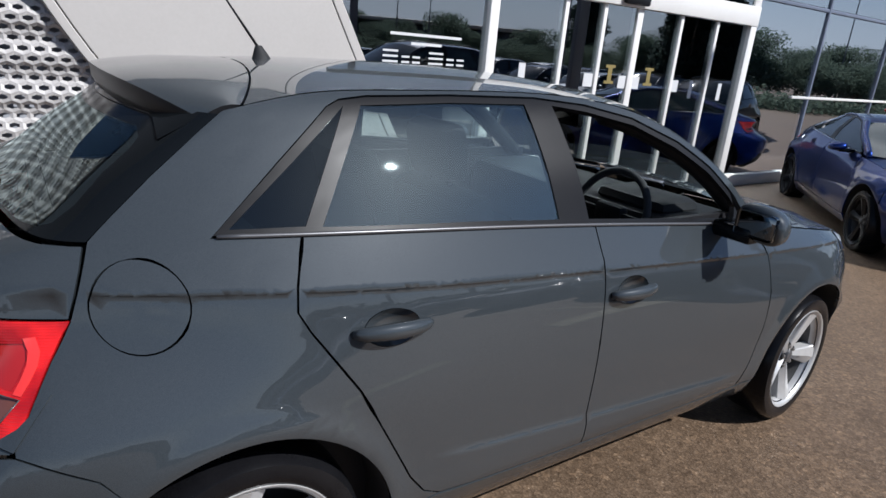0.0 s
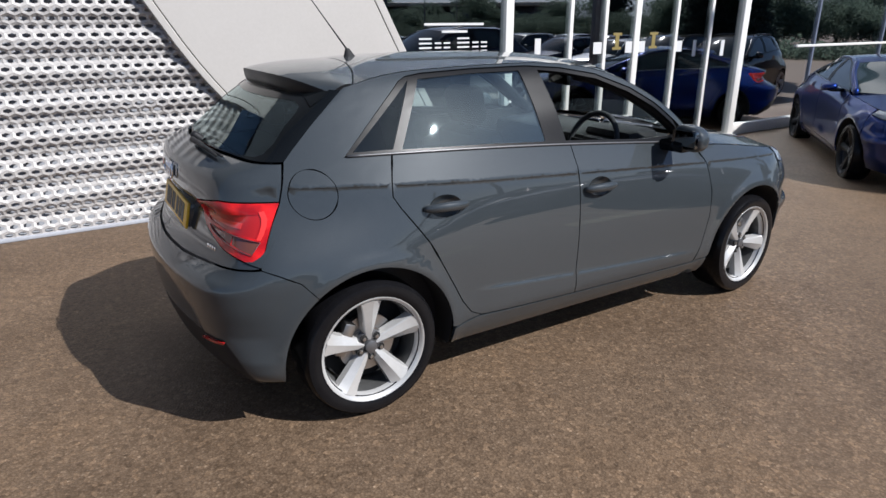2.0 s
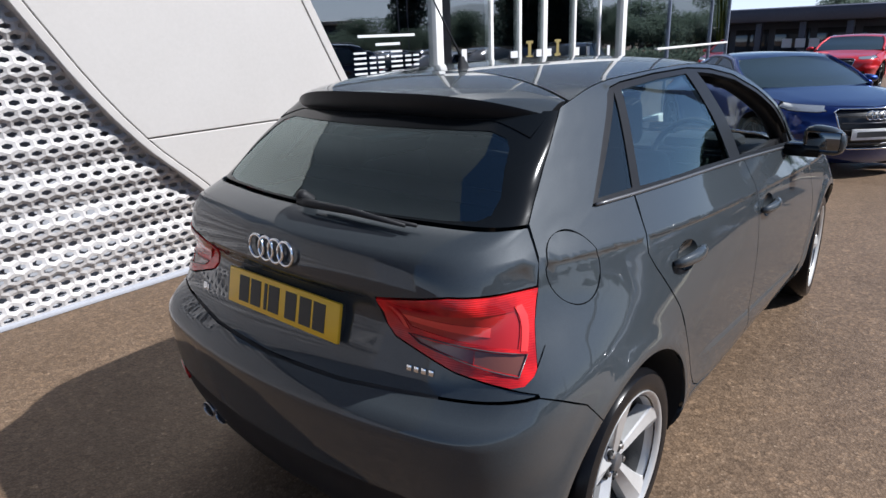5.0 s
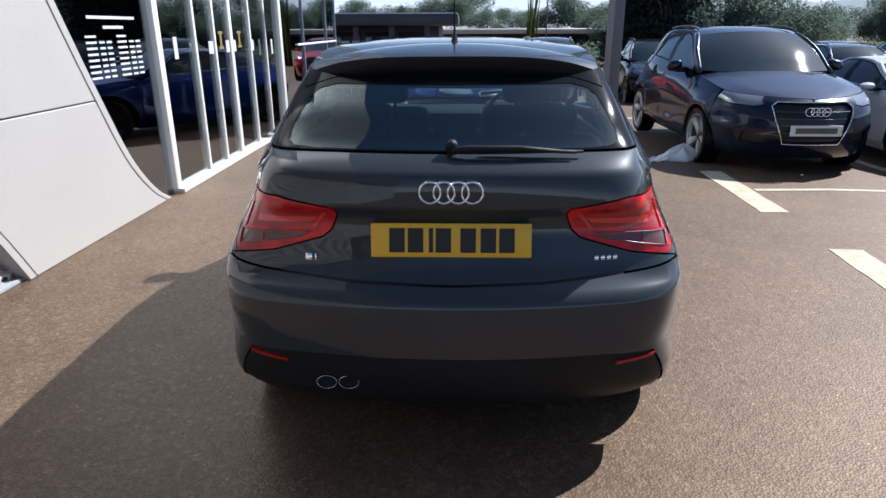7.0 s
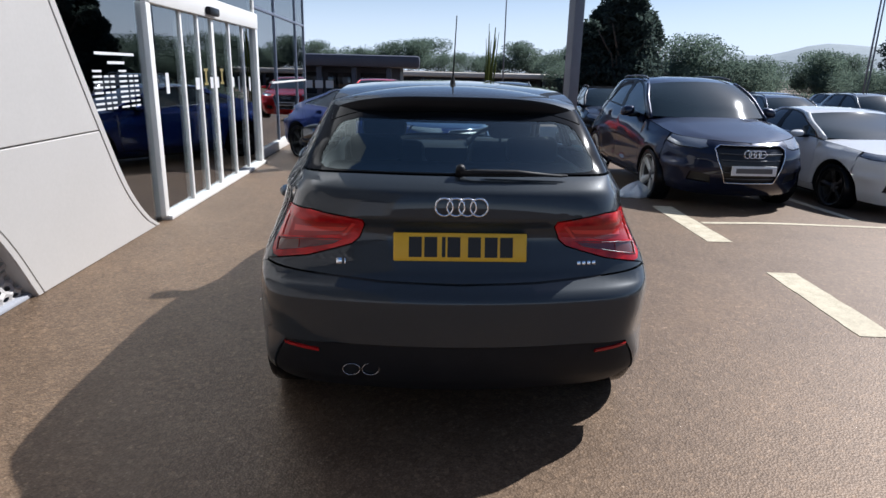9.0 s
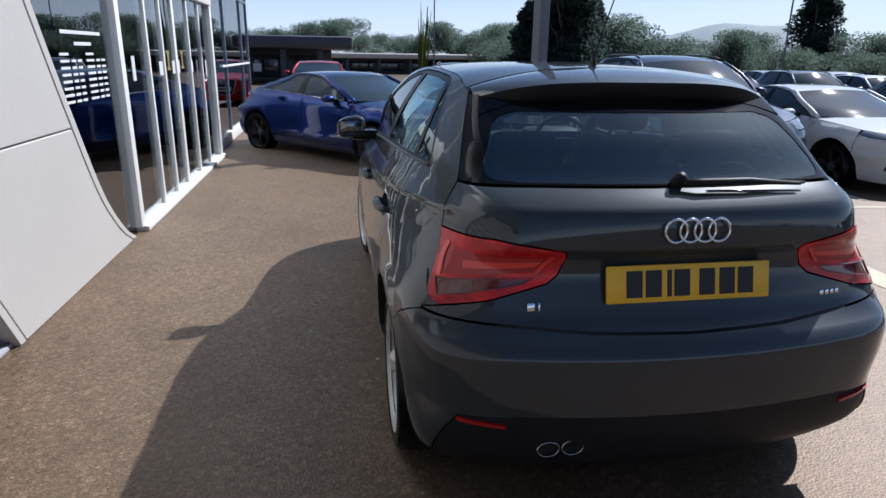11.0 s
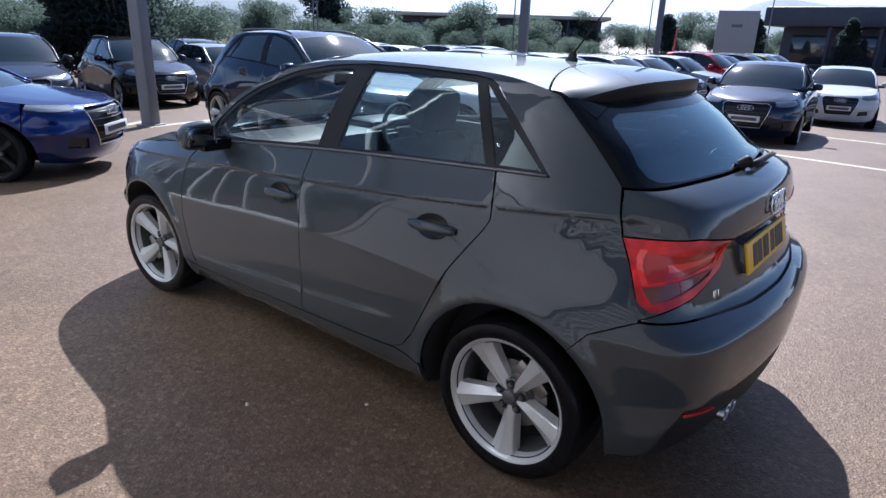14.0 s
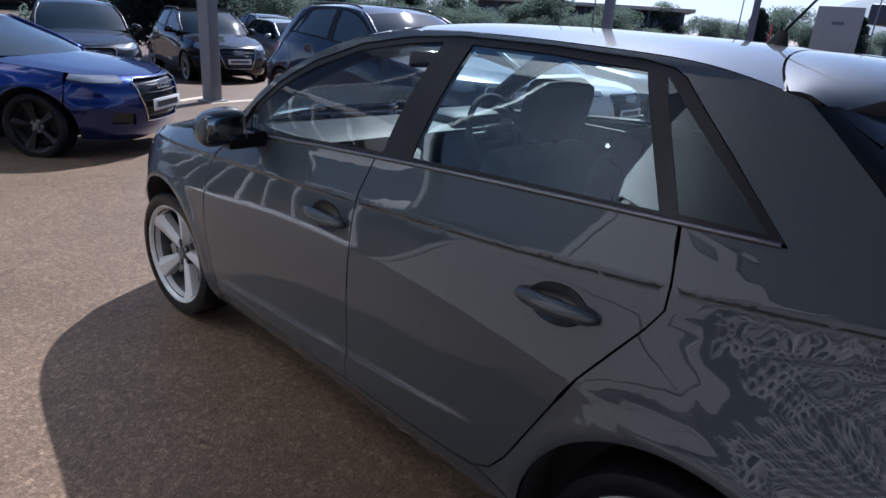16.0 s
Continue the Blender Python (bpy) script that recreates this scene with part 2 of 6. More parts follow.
class Skin:
    """Half width by length and height, with a rounded end at the back (end = -1) or the front (end = 1)."""

    def __init__(self, half_width, end_y, end_half, corner, crown, end=-1):
        self.w, self.ey, self.a, self.dc, self.crown, self.end = half_width, end_y, end_half, corner, crown, end

    def place(self, u, z):
        s, q, e = (1 if u >= 0 else -1), abs(u), self.end
        ys = self.ey(z) - e * self.dc(z)
        if q >= UB:
            y = ys - e * (q - UB)
            return Vector((s * self.w(y, z), y, z))
        a = self.a(z)
        if q <= UA:
            x = q / UA * a
            return Vector((s * x, self.ey(z) - e * self.crown(z) * (x / a) ** 2, z))
        t = (q - UA) / (UB - UA)
        ax, ay = a, self.ey(z) - e * self.crown(z)
        bx, by = self.w(ys, z), ys
        slope = -e * 2 * self.crown(z) / a
        hx = (bx - ax) * 0.62
        wy = (self.w(ys - e * 0.02, z) - bx) / 0.02
        hy = (by - ay) * 0.62
        p1 = (ax + hx, ay + slope * hx)
        p2 = (bx - abs(hy) * wy * 1.0, by - hy)
        m = 1 - t
        x = m ** 3 * ax + 3 * m * m * t * p1[0] + 3 * m * t * t * p2[0] + t ** 3 * bx
        y = m ** 3 * ay + 3 * m * m * t * p1[1] + 3 * m * t * t * p2[1] + t ** 3 * by
        return Vector((s * x, y, z))

    def normal(self, u, z):
        d = 0.004
        a = self.place(u + d, z) - self.place(u - d, z)
        b = self.place(u, z + d) - self.place(u, z - d)
        n = a.cross(b) * (1 if self.end < 0 else -1)
        return n.normalized()

    def u_of(self, spec):
        """A point given as ('s', y, z) on the side or ('r', x, z) on the end."""
        kind, c, z = spec
        if kind == 'u':
            return c
        if kind == 's':
            ys = self.ey(z) - self.end * self.dc(z)
            q = UB + (ys - c) * self.end
            if q >= UB:
                return q
            lo, hi = UA * 0.5, UB
            for _ in range(22):
                mid = (lo + hi) / 2
                if (self.place(mid, z).y - c) * self.end > 0:
                    lo = mid
                else:
                    hi = mid
            return lo
        s = 1 if c >= 0 else -1
        c = abs(c)
        if c <= self.a(z):
            return s * c / self.a(z) * UA
        lo, hi = UA, UB
        for _ in range(22):
            mid = (lo + hi) / 2
            if self.place(mid, z).x < c:
                lo = mid
            else:
                hi = mid
        return s * lo

    def outline(self, specs, step):
        out = []
        n = len(specs)
        for i in range(n):
            a, b = specs[i], specs[(i + 1) % n]
            if a[0] == b[0] and a[0] != 'u':
                k = max(1, int(math.hypot(b[1] - a[1], b[2] - a[2]) / step))
                for j in range(k):
                    t = j / k
                    p = (a[0], a[1] + (b[1] - a[1]) * t, a[2] + (b[2] - a[2]) * t)
                    out.append((self.u_of(p), p[2]))
            else:
                ua, ub = self.u_of(a), self.u_of(b)
                k = max(1, int(math.hypot(ub - ua, b[2] - a[2]) / step))
                for j in range(k):
                    t = j / k
                    out.append((ua + (ub - ua) * t, a[2] + (b[2] - a[2]) * t))
        clean = [out[0]]
        for p in out[1:]:
            if math.hypot(p[0] - clean[-1][0], p[1] - clean[-1][1]) > 0.002:
                clean.append(p)
        if math.hypot(clean[0][0] - clean[-1][0], clean[0][1] - clean[-1][1]) < 0.002:
            clean.pop()
        return clean


def inset(poly, d):
    n = len(poly)
    area = sum(poly[i][0] * poly[(i + 1) % n][1] - poly[(i + 1) % n][0] * poly[i][1] for i in range(n))
    sg = 1 if area > 0 else -1
    out = []
    for i in range(n):
        a, b, c = poly[i - 1], poly[i], poly[(i + 1) % n]
        e1, e2 = Vector((b[0] - a[0], b[1] - a[1])).normalized(), Vector((c[0] - b[0], c[1] - b[1])).normalized()
        n1, n2 = Vector((-e1.y, e1.x)) * sg, Vector((-e2.y, e2.x)) * sg
        m = n1 + n2
        if m.length < 0.3:
            m = n1
        m.normalize()
        k = d / max(0.45, m.dot(n1))
        out.append((b[0] + m.x * k, b[1] + m.y * k))
    return out


def inside(pts, poly):
    x, y = pts[:, 0], pts[:, 1]
    ok = np.zeros(len(pts), bool)
    n = len(poly)
    for i in range(n):
        x1, y1 = poly[i]
        x2, y2 = poly[(i + 1) % n]
        if y1 != y2:
            c = ((y1 > y) != (y2 > y)) & (x < (x2 - x1) * (y - y1) / (y2 - y1) + x1)
            ok ^= c
    return ok


def near_edge(pts, poly, d):
    best = np.full(len(pts), 9.0)
    n = len(poly)
    for i in range(n):
        a, b = np.array(poly[i]), np.array(poly[(i + 1) % n])
        ab = b - a
        t = np.clip(((pts - a) @ ab) / max(1e-9, ab @ ab), 0, 1)
        best = np.minimum(best, np.hypot(*(pts - a - t[:, None] * ab).T))
    return best < d


def panel(name, skin, specs, mat, parent, holes=(), step=0.03, gap=0.0025, depth=0.018, lift=0.0, rows=(), label="", mirror=False, seam=None):
    """Cuts a panel out of a skin: a smooth outer face with edges turned in."""
    outer = inset(skin.outline(specs, step), gap)
    inner = [inset(skin.outline(h, step), -gap) for h in holes]
    pts, edges = [], []
    for loop in [outer, *inner]:
        k = len(pts)
        pts += loop
        edges += [(k + i, k + (i + 1) % len(loop)) for i in range(len(loop))]
    arr = np.array(outer)
    lo, hi = arr.min(0), arr.max(0)
    g = []
    j = 0
    z = lo[1] + step * 0.5
    while z < hi[1]:
        off = step * 0.5 * (j % 2)
        g += [(u, z) for u in np.arange(lo[0] + off, hi[0], step)]
        z += step * 0.87
        j += 1
    for f in rows:
        for u in np.arange(lo[0], hi[0], step * 0.7):
            g.append((u, f(u)))
    if g:
        g = np.array(g)
        ok = inside(g, outer) & ~near_edge(g, outer, step * 0.45)
        for h in inner:
            ok &= ~inside(g, h) & ~near_edge(g, h, step * 0.45)
        pts += [tuple(p) for p in g[ok]]
    vs, _, fs, *_ = delaunay_2d_cdt([Vector(p) for p in pts], edges, [], 0, 1e-5)
    uv = np.array([(v.x, v.y) for v in vs])
    cen = np.array([uv[list(f)].mean(0) for f in fs])
    keep = inside(cen, outer)
    for h in inner:
        keep &= ~inside(cen, h)
    verts, norms = [], []
    for u, z in uv:
        n = skin.normal(u, z)
        verts.append(skin.place(u, z) + n * lift)
        norms.append(n)
    faces = []
    for f, k in zip(fs, keep):
        if k:
            a, b, c = (verts[i] for i in f)
            f = tuple(f)
            faces.append(f if (b - a).cross(c - a).dot(norms[f[0]]) > 0 else f[::-1])
    # turned-in edges
    rim = {}
    for f in faces:
        for i in range(3):
            e = (f[i], f[(i + 1) % 3])
            rim[e] = rim.get(e, 0) + 1
    border = [e for e in rim if (e[1], e[0]) not in rim]
    ids = {}
    for a, b in border:
        for i in (a, b):
            if i not in ids:
                ids[i] = len(verts)
                verts.append(verts[i].copy())
                verts.append(verts[i] - norms[i] * depth)
                norms += [norms[i], norms[i]]
        faces.append((b, a, ids[a] + 1, ids[b] + 1)) if False else faces.append((ids[b], ids[a], ids[a] + 1, ids[b] + 1))
    nb = {}
    for a, b in border:
        d = (verts[b] - verts[a]).normalized()
        side = d.cross(norms[a])
        for i in (a, b):
            nb[i] = nb.get(i, Vector()) + side
    for i, k in ids.items():
        n = nb[i].normalized() if nb[i].length > 1e-6 else norms[i]
        norms[k] = norms[k + 1] = n
    outs = []
    for sgn in ((1, -1) if mirror else (1,)):
        vv = verts if sgn > 0 else [Vector((-v.x, v.y, v.z)) for v in verts]
        nn = norms if sgn > 0 else [Vector((-v.x, v.y, v.z)) for v in norms]
        ff = faces if sgn > 0 else [f[::-1] for f in faces]
        outs.append(mesh_object(name, vv, ff, mat, parent, label, True, nn))
    return outs if mirror else outs[0]
# ---- ground ----
def tarmac():
    m = material("worn_tarmac", (0.14, 0.11, 0.085), 0.55, spec=0.5)
    m.node_tree.nodes["Principled BSDF"].inputs["Specular Tint"].default_value = (1.0, 0.72, 0.52, 1)
    b = m.node_tree.nodes["Principled BSDF"]
    v = coords(m)
    vor = m.node_tree.nodes.new("ShaderNodeTexVoronoi")
    vor.inputs["Scale"].default_value = 105.0
    link(m, v, vor.inputs["Vector"])
    stones = ramp(m, vor.outputs["Color"], [(0.0, (0.104, 0.074, 0.050)), (0.45, (0.130, 0.093, 0.063)), (0.85, (0.158, 0.114, 0.078)), (1.0, (0.26, 0.20, 0.145))])
    gapf = ramp(m, vor.outputs["Distance"], [(0.25, (1, 1, 1)), (0.75, (0.70, 0.68, 0.66))])
    mul = m.node_tree.nodes.new("ShaderNodeMix")
    mul.data_type, mul.blend_type = 'RGBA', 'MULTIPLY'
    mul.inputs[0].default_value = 1.0
    link(m, stones, mul.inputs[6])
    link(m, gapf, mul.inputs[7])
    stain = ramp(m, noise_tex(m, 0.8, 7, 0.66, v), [(0.32, (0.76, 0.73, 0.70)), (0.50, (0.98, 0.96, 0.94)), (0.70, (1.18, 1.12, 1.04))])
    streak = ramp(m, noise_tex(m, 4.0, 5, 0.7, v), [(0.33, (0.80, 0.79, 0.78)), (0.5, (1, 1, 1))])
    chips = m.node_tree.nodes.new("ShaderNodeTexVoronoi")
    chips.inputs["Scale"].default_value = 52.0
    link(m, v, chips.inputs["Vector"])
    coarse = ramp(m, chips.outputs["Color"], [(0.05, (0.60, 0.59, 0.58)), (0.35, (0.90, 0.89, 0.88)), (0.70, (1.09, 1.08, 1.07)), (1.0, (1.75, 1.69, 1.60))])
    m0 = m.node_tree.nodes.new("ShaderNodeMix")
    m0.data_type, m0.blend_type = 'RGBA', 'MULTIPLY'
    m0.inputs[0].default_value = 0.85
    link(m, mul.outputs[2], m0.inputs[6])
    link(m, coarse, m0.inputs[7])
    mul = m0
    m2 = m.node_tree.nodes.new("ShaderNodeMix")
    m2.data_type, m2.blend_type = 'RGBA', 'MULTIPLY'
    m2.inputs[0].default_value = 1.0
    link(m, mul.outputs[2], m2.inputs[6])
    link(m, stain, m2.inputs[7])
    m3 = m.node_tree.nodes.new("ShaderNodeMix")
    m3.data_type, m3.blend_type = 'RGBA', 'MULTIPLY'
    m3.inputs[0].default_value = 0.8
    link(m, m2.outputs[2], m3.inputs[6])
    link(m, streak, m3.inputs[7])
    link(m, m3.outputs[2], b.inputs["Base Color"])
    bump(m, vor.outputs["Distance"], 0.40, 0.004)
    return m


M_TARMAC = tarmac()


def fall(x, y):
    """Height of the tarmac: level round the car and along the shop front, falling gently towards the far bays."""
    r = math.hypot(x, y + 0.5)
    d = 0.035 * max(0.0, min(r, 17.0) - 4.5)
    return -d * smooth01(x, -2.0, 0.4)


def spot(x, y, turn=0.0):
    """A pose standing on the tarmac."""
    return pose(x, y, fall(x, y), 0, 0, turn)


def ground_sheet():
    radii = [0.0, 1.5, 3.0, 4.0, 4.5, 5.0, 5.6, 6.3, 7.2, 8.2, 9.4, 10.8, 12.4, 14.2, 16.0, 17.0, 18.5, 24.0, 40.0, 90.0, 300.0, 900.0, 2400.0]
    n = 144
    v = [(0.0, -0.5, 0.0)]
    for r in radii[1:]:
        for k in range(n):
            a = 2 * math.pi * k / n
            x, y = r * math.cos(a), -0.5 + r * math.sin(a)
            v.append((x, y, fall(x, y)))
    f = [(0, 1 + k, 1 + (k + 1) % n) for k in range(n)]
    for i in range(len(radii) - 2):
        for k in range(n):
            j = (k + 1) % n
            f.append((1 + i * n + k, 1 + (i + 1) * n + k, 1 + (i + 1) * n + j, 1 + i * n + j))
    return mesh_object("ground", v, f, M_TARMAC)


ground = ground_sheet()
tagged(ground, "brown-grey worn tarmac of a car park", "ground", kind="structure")
M_LINE = varied("worn_cream_road_paint", (0.30, 0.25, 0.17), (0.62, 0.55, 0.40), 9, 0.8, 90)


def painted_line(x0, y0, x1, y1, w):
    """A worn stripe of paint lying on the tarmac."""
    d = Vector((x1 - x0, y1 - y0, 0))
    n = Vector((-d.y, d.x, 0)).normalized() * w / 2
    k = max(2, int(d.length / 0.12))
    rnd = random.Random(int((x0 * 31 + y0 * 17) * 100))
    v = []
    for i in range(k + 1):
        p = Vector((x0, y0, 0.004)) + d * (i / k)
        p.z += fall(p.x, p.y)
        v += [p + n * (1 + rnd.uniform(-0.06, 0.04)), p - n * (1 + rnd.uniform(-0.06, 0.04))]
    v = v + [q - Vector((0, 0, 0.0035)) for q in v]
    m = 2 * (k + 1)
    f = [(2 * i, 2 * i + 1, 2 * i + 3, 2 * i + 2) for i in range(k)]
    f += [(2 * i, 2 * i + 2, m + 2 * i + 2, m + 2 * i) for i in range(k)] + [(2 * i + 3, 2 * i + 1, m + 2 * i + 1, m + 2 * i + 3) for i in range(k)]
    o = mesh_object("road_marking", v, f, M_LINE, None, smooth=False)
    return tagged(o, "worn cream painted line on the tarmac", "road marking", "bay lines", "structure")


for seg in ((2.72, 0.50, 2.62, -0.75, 0.23), (2.72, 3.05, 2.67, 1.44, 0.23), (2.84, 2.22, 13.5, 2.46, 0.075)):
    painted_line(*seg)
for x in (8.6, 12.8, 17.6):
    painted_line(x, 1.2, x - 0.35, -2.6, 0.13)
for x in (4.80, 7.2, 9.9, 12.4, 14.9):
    painted_line(x, 2.62, x + 0.1, 7.4, 0.11)
painted_line(2.7, 8.5, 5.6, 9.2, 0.16)
painted_line(2.2, 8.8, 3.2, 9.5, 0.16)
# ---- dealership front ----
FX = -2.64
M_WHITE = varied("off_white_cladding", (0.385, 0.362, 0.338), (0.425, 0.402, 0.378), 1.2, 0.55, 40, 0.03)
M_FRAME = varied("white_powder_coat", (0.60, 0.585, 0.555), (0.67, 0.65, 0.62), 3, 0.4, 80, 0.02)
M_MESH = varied("white_perforated_metal", (0.34, 0.323, 0.312), (0.41, 0.391, 0.377), 3, 0.45, 60, 0.03)
# dark tone for the out-of-view upper front, chosen to cut bounced light
M_UNSEENFRONT = varied("dark_grey_metal_fascia", (0.055, 0.06, 0.068), (0.075, 0.08, 0.09), 1.5, 0.4, 30, 0.02)
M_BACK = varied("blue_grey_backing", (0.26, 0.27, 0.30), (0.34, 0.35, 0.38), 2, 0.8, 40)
M_SHOP = thin_glass("showroom_glass", (0.50, 0.56, 0.56), 3.2, 0.0)
M_SOLAR = thin_glass("solar_control_glass", (0.40, 0.46, 0.46), 6.0, 0.0)
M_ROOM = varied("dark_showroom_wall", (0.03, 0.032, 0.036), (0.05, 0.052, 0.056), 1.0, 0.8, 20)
M_ROOMF = varied("grey_showroom_floor", (0.09, 0.09, 0.09), (0.12, 0.12, 0.12), 1.0, 0.35, 20)
M_DARKFRAME = varied("blue_grey_powder_coat", (0.10, 0.12, 0.17), (0.15, 0.17, 0.22), 3, 0.45, 80, 0.02)
M_STICK = material("white_vinyl", (0.55, 0.55, 0.55), 0.5)
M_GOLD = material("gold_vinyl", (0.20, 0.155, 0.05), 0.5)


LEFT_EDGE = curve([(0.0, -0.17), (0.4, -0.42), (0.61, -0.60), (0.93, -0.92), (1.3, -1.20), (1.7, -1.44)])
RIGHT_EDGE = curve([(0.0, 1.86), (0.07, 1.72), (0.25, 1.49), (0.48, 1.28), (0.97, 0.99), (1.4, 0.76), (1.85, 0.53)])


def left_edge(z):
    return LEFT_EDGE(z) if z < 1.7 else LEFT_EDGE(1.7) - 0.56 * (z - 1.7)


def right_edge(z):
    return RIGHT_EDGE(z) if z < 1.85 else 0.53 - 0.51 * (z - 1.85)


def slab(name, outline, x0, x1, mat, parent, label=""):
    """An upright plate of given outline (y, z) between two depths, its front edge eased."""
    n = len(outline)
    cy, cz = sum(p[0] for p in outline) / n, sum(p[1] for p in outline) / n
    ins = inset(outline, 0.006)
    v = [(x0, y, z) for y, z in outline] + [(x1 - 0.006, y, z) for y, z in outline] + [(x1, y, z) for y, z in ins]
    f = [tuple(range(n)), tuple(range(3 * n - 1, 2 * n - 1, -1))]
    area = sum(outline[i][0] * outline[(i + 1) % n][1] - outline[(i + 1) % n][0] * outline[i][1] for i in range(n))
    for a, b in ((0, n), (n, 2 * n)):
        for i in range(n):
            j = (i + 1) % n
            q = (a + i, b + i, b + j, a + j)
            f.append(q)
    me = bpy.data.meshes.new(name)
    me.from_pydata(v, [], f)
    bm = bmesh.new()
    bm.from_mesh(me)
    bmesh.ops.recalc_face_normals(bm, faces=bm.faces)
    return part(name, bm, mat, parent, label, smooth=20)


wall = new("wall_west")
tagged(wall, "white slanted cladding panels beside a perforated metal screen", "wall", kind="structure")
JOINT = 0.975
zs_lo, zs_hi = np.linspace(0.0, JOINT - 0.004, 12), np.linspace(JOINT + 0.004, 2.9, 14)
BORD = 0.07
for nm, zz in (("cladding_panel", zs_lo), ("cladding_panel", zs_hi)):
    slab(nm, [(left_edge(z) + BORD + 0.004, z) for z in zz] + [(right_edge(z) - 0.09, z) for z in reversed(zz)], FX - 0.30, FX, M_WHITE, wall)
zz = np.concatenate([zs_lo, zs_hi])
slab("cladding_edge", [(left_edge(z), z) for z in zz] + [(left_edge(z) + BORD - 0.002, z) for z in reversed(zz)], FX - 0.30, FX + 0.004, M_WHITE, wall, "raised white edge strip")
slab("cladding_edge", [(right_edge(z) - 0.085, z) for z in zz] + [(right_edge(z), z) for z in reversed(zz)], FX - 0.34, FX + 0.003, M_WHITE, wall, "curved white edge strip")


def perforated_screen():
    """A folded metal sheet with rows of six-sided holes."""
    v, f = [], []
    p, rowh, h2, h1 = 0.088, 0.058, 0.0387, 0.0193
    row = 0
    z = 0.05
    while z < 2.86:
        off = p / 2 * (row % 2)
        y = -7.5 + off
        while y < left_edge(z) + 0.05:
            k = len(v)
            outer = [(-p / 2, -h1), (0, -h2), (p / 2, -h1), (p / 2, h1), (0, h2), (-p / 2, h1)]
            inner = [(-p * 0.30, -0.008), (0, -0.016), (p * 0.30, -0.008), (p * 0.30, 0.008), (0, 0.016), (-p * 0.30, 0.008)]
            for a, b in outer:
                wy, wz = y + a, z + b
                v.append((FX - 0.075 + 0.020 * math.sin(wz / 0.116 * math.pi) + 0.014 * math.sin(wz * 1.9 + 1.3 * math.sin(wy * 2.1)), wy, wz))
            for a, b in inner:
                wy, wz = y + a, z + b
                v.append((FX - 0.083 + 0.020 * math.sin(wz / 0.116 * math.pi) + 0.014 * math.sin(wz * 1.9 + 1.3 * math.sin(wy * 2.1)), wy, wz))
            for i in range(6):
                j = (i + 1) % 6
                f.append((k + i, k + j, k + 6 + j, k + 6 + i))
            y += p
        row += 1
        z += rowh
    return mesh_object("perforated_screen", v, f, M_MESH, wall, "white folded metal screen with rows of holes", smooth=False)


perforated_screen()
# blue-grey sheet whose colour holds the shade seen through the holes
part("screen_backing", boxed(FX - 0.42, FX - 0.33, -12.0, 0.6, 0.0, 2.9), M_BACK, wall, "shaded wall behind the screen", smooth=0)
# unseen upper front, added tall and dark to hold back fill light
part("fascia", boxed(FX - 0.55, FX + 0.01, -12.0, 0.05, 2.9, 5.2), M_UNSEENFRONT, wall, "dark grey metal fascia above", smooth=0)
part("screen_foot", boxed(FX - 0.30, FX - 0.03, -12.0, 0.02, 0.0, 0.03, 0.008), M_BACK, wall, "grey foot rail under the screen")
part("upper_wall", boxed(FX - 0.55, FX - 0.02, -12.0, 11.0, 5.2, 8.8), M_UNSEENFRONT, wall, "dark grey metal fascia above", smooth=0)
part("screen_return", boxed(FX - 9.0, FX - 0.02, -12.1, -12.0, 0.0, 8.8), M_WHITE, wall, smooth=0)

# glazing with mullions, sliding doors and a white portal
glaz = new("shop_front")
tagged(glaz, "glazed showroom front with white framed sliding doors", "shop front", kind="structure")
GX = FX - 0.03
POSTS = ((2.02, 0.10), (2.90, 0.05), (3.43, 0.05), (3.95, 0.09), (4.65, 0.05), (5.31, 0.05), (5.98, 0.12))
for y, w in POSTS:
    part("mullion", boxed(GX - 0.05, GX + (0.05 if w > 0.095 else 0.02), y - w / 2, y + w / 2, 0.045, 2.02, 0.006), M_FRAME, glaz)
part("door_head", boxed(GX - 0.06, GX + 0.06, 2.03, 6.04, 2.02, 2.24, 0.008), M_FRAME, glaz, "white head beam over the doors")
part("door_sill", boxed(GX - 0.10, GX + 0.09, 2.02, 6.06, 0.0, 0.045, 0.01), M_FRAME, glaz, "white metal threshold")
for y in (2.02, 3.95, 5.98):
    part("mullion", boxed(GX - 0.05, FX - 0.01, y - 0.035, y + 0.035, 2.24, 5.2, 0.006), M_FRAME, glaz)
spans = [(0.5, 1.97)] + [(a[0] + a[1] / 2, b[0] - b[1] / 2) for a, b in zip(POSTS, POSTS[1:])]
for a, b in spans:
    o = part("pane", boxed(GX - 0.012, GX, a - 0.01, b + 0.01, 0.02, 2.04), M_SHOP, glaz, smooth=0)
    o.visible_shadow = False
for a, b in ((-2.6, 1.985), (2.055, 3.915), (3.985, 5.945)):
    o = part("pane", boxed(GX - 0.012, GX, a, b, 2.22, 5.2), M_SHOP, glaz, smooth=0)
    o.visible_shadow = False
part("door_sensor", boxed(GX + 0.06, GX + 0.12, 3.60, 3.96, 2.04, 2.13, 0.02), M_SATIN, glaz, "black door sensor under the head beam")
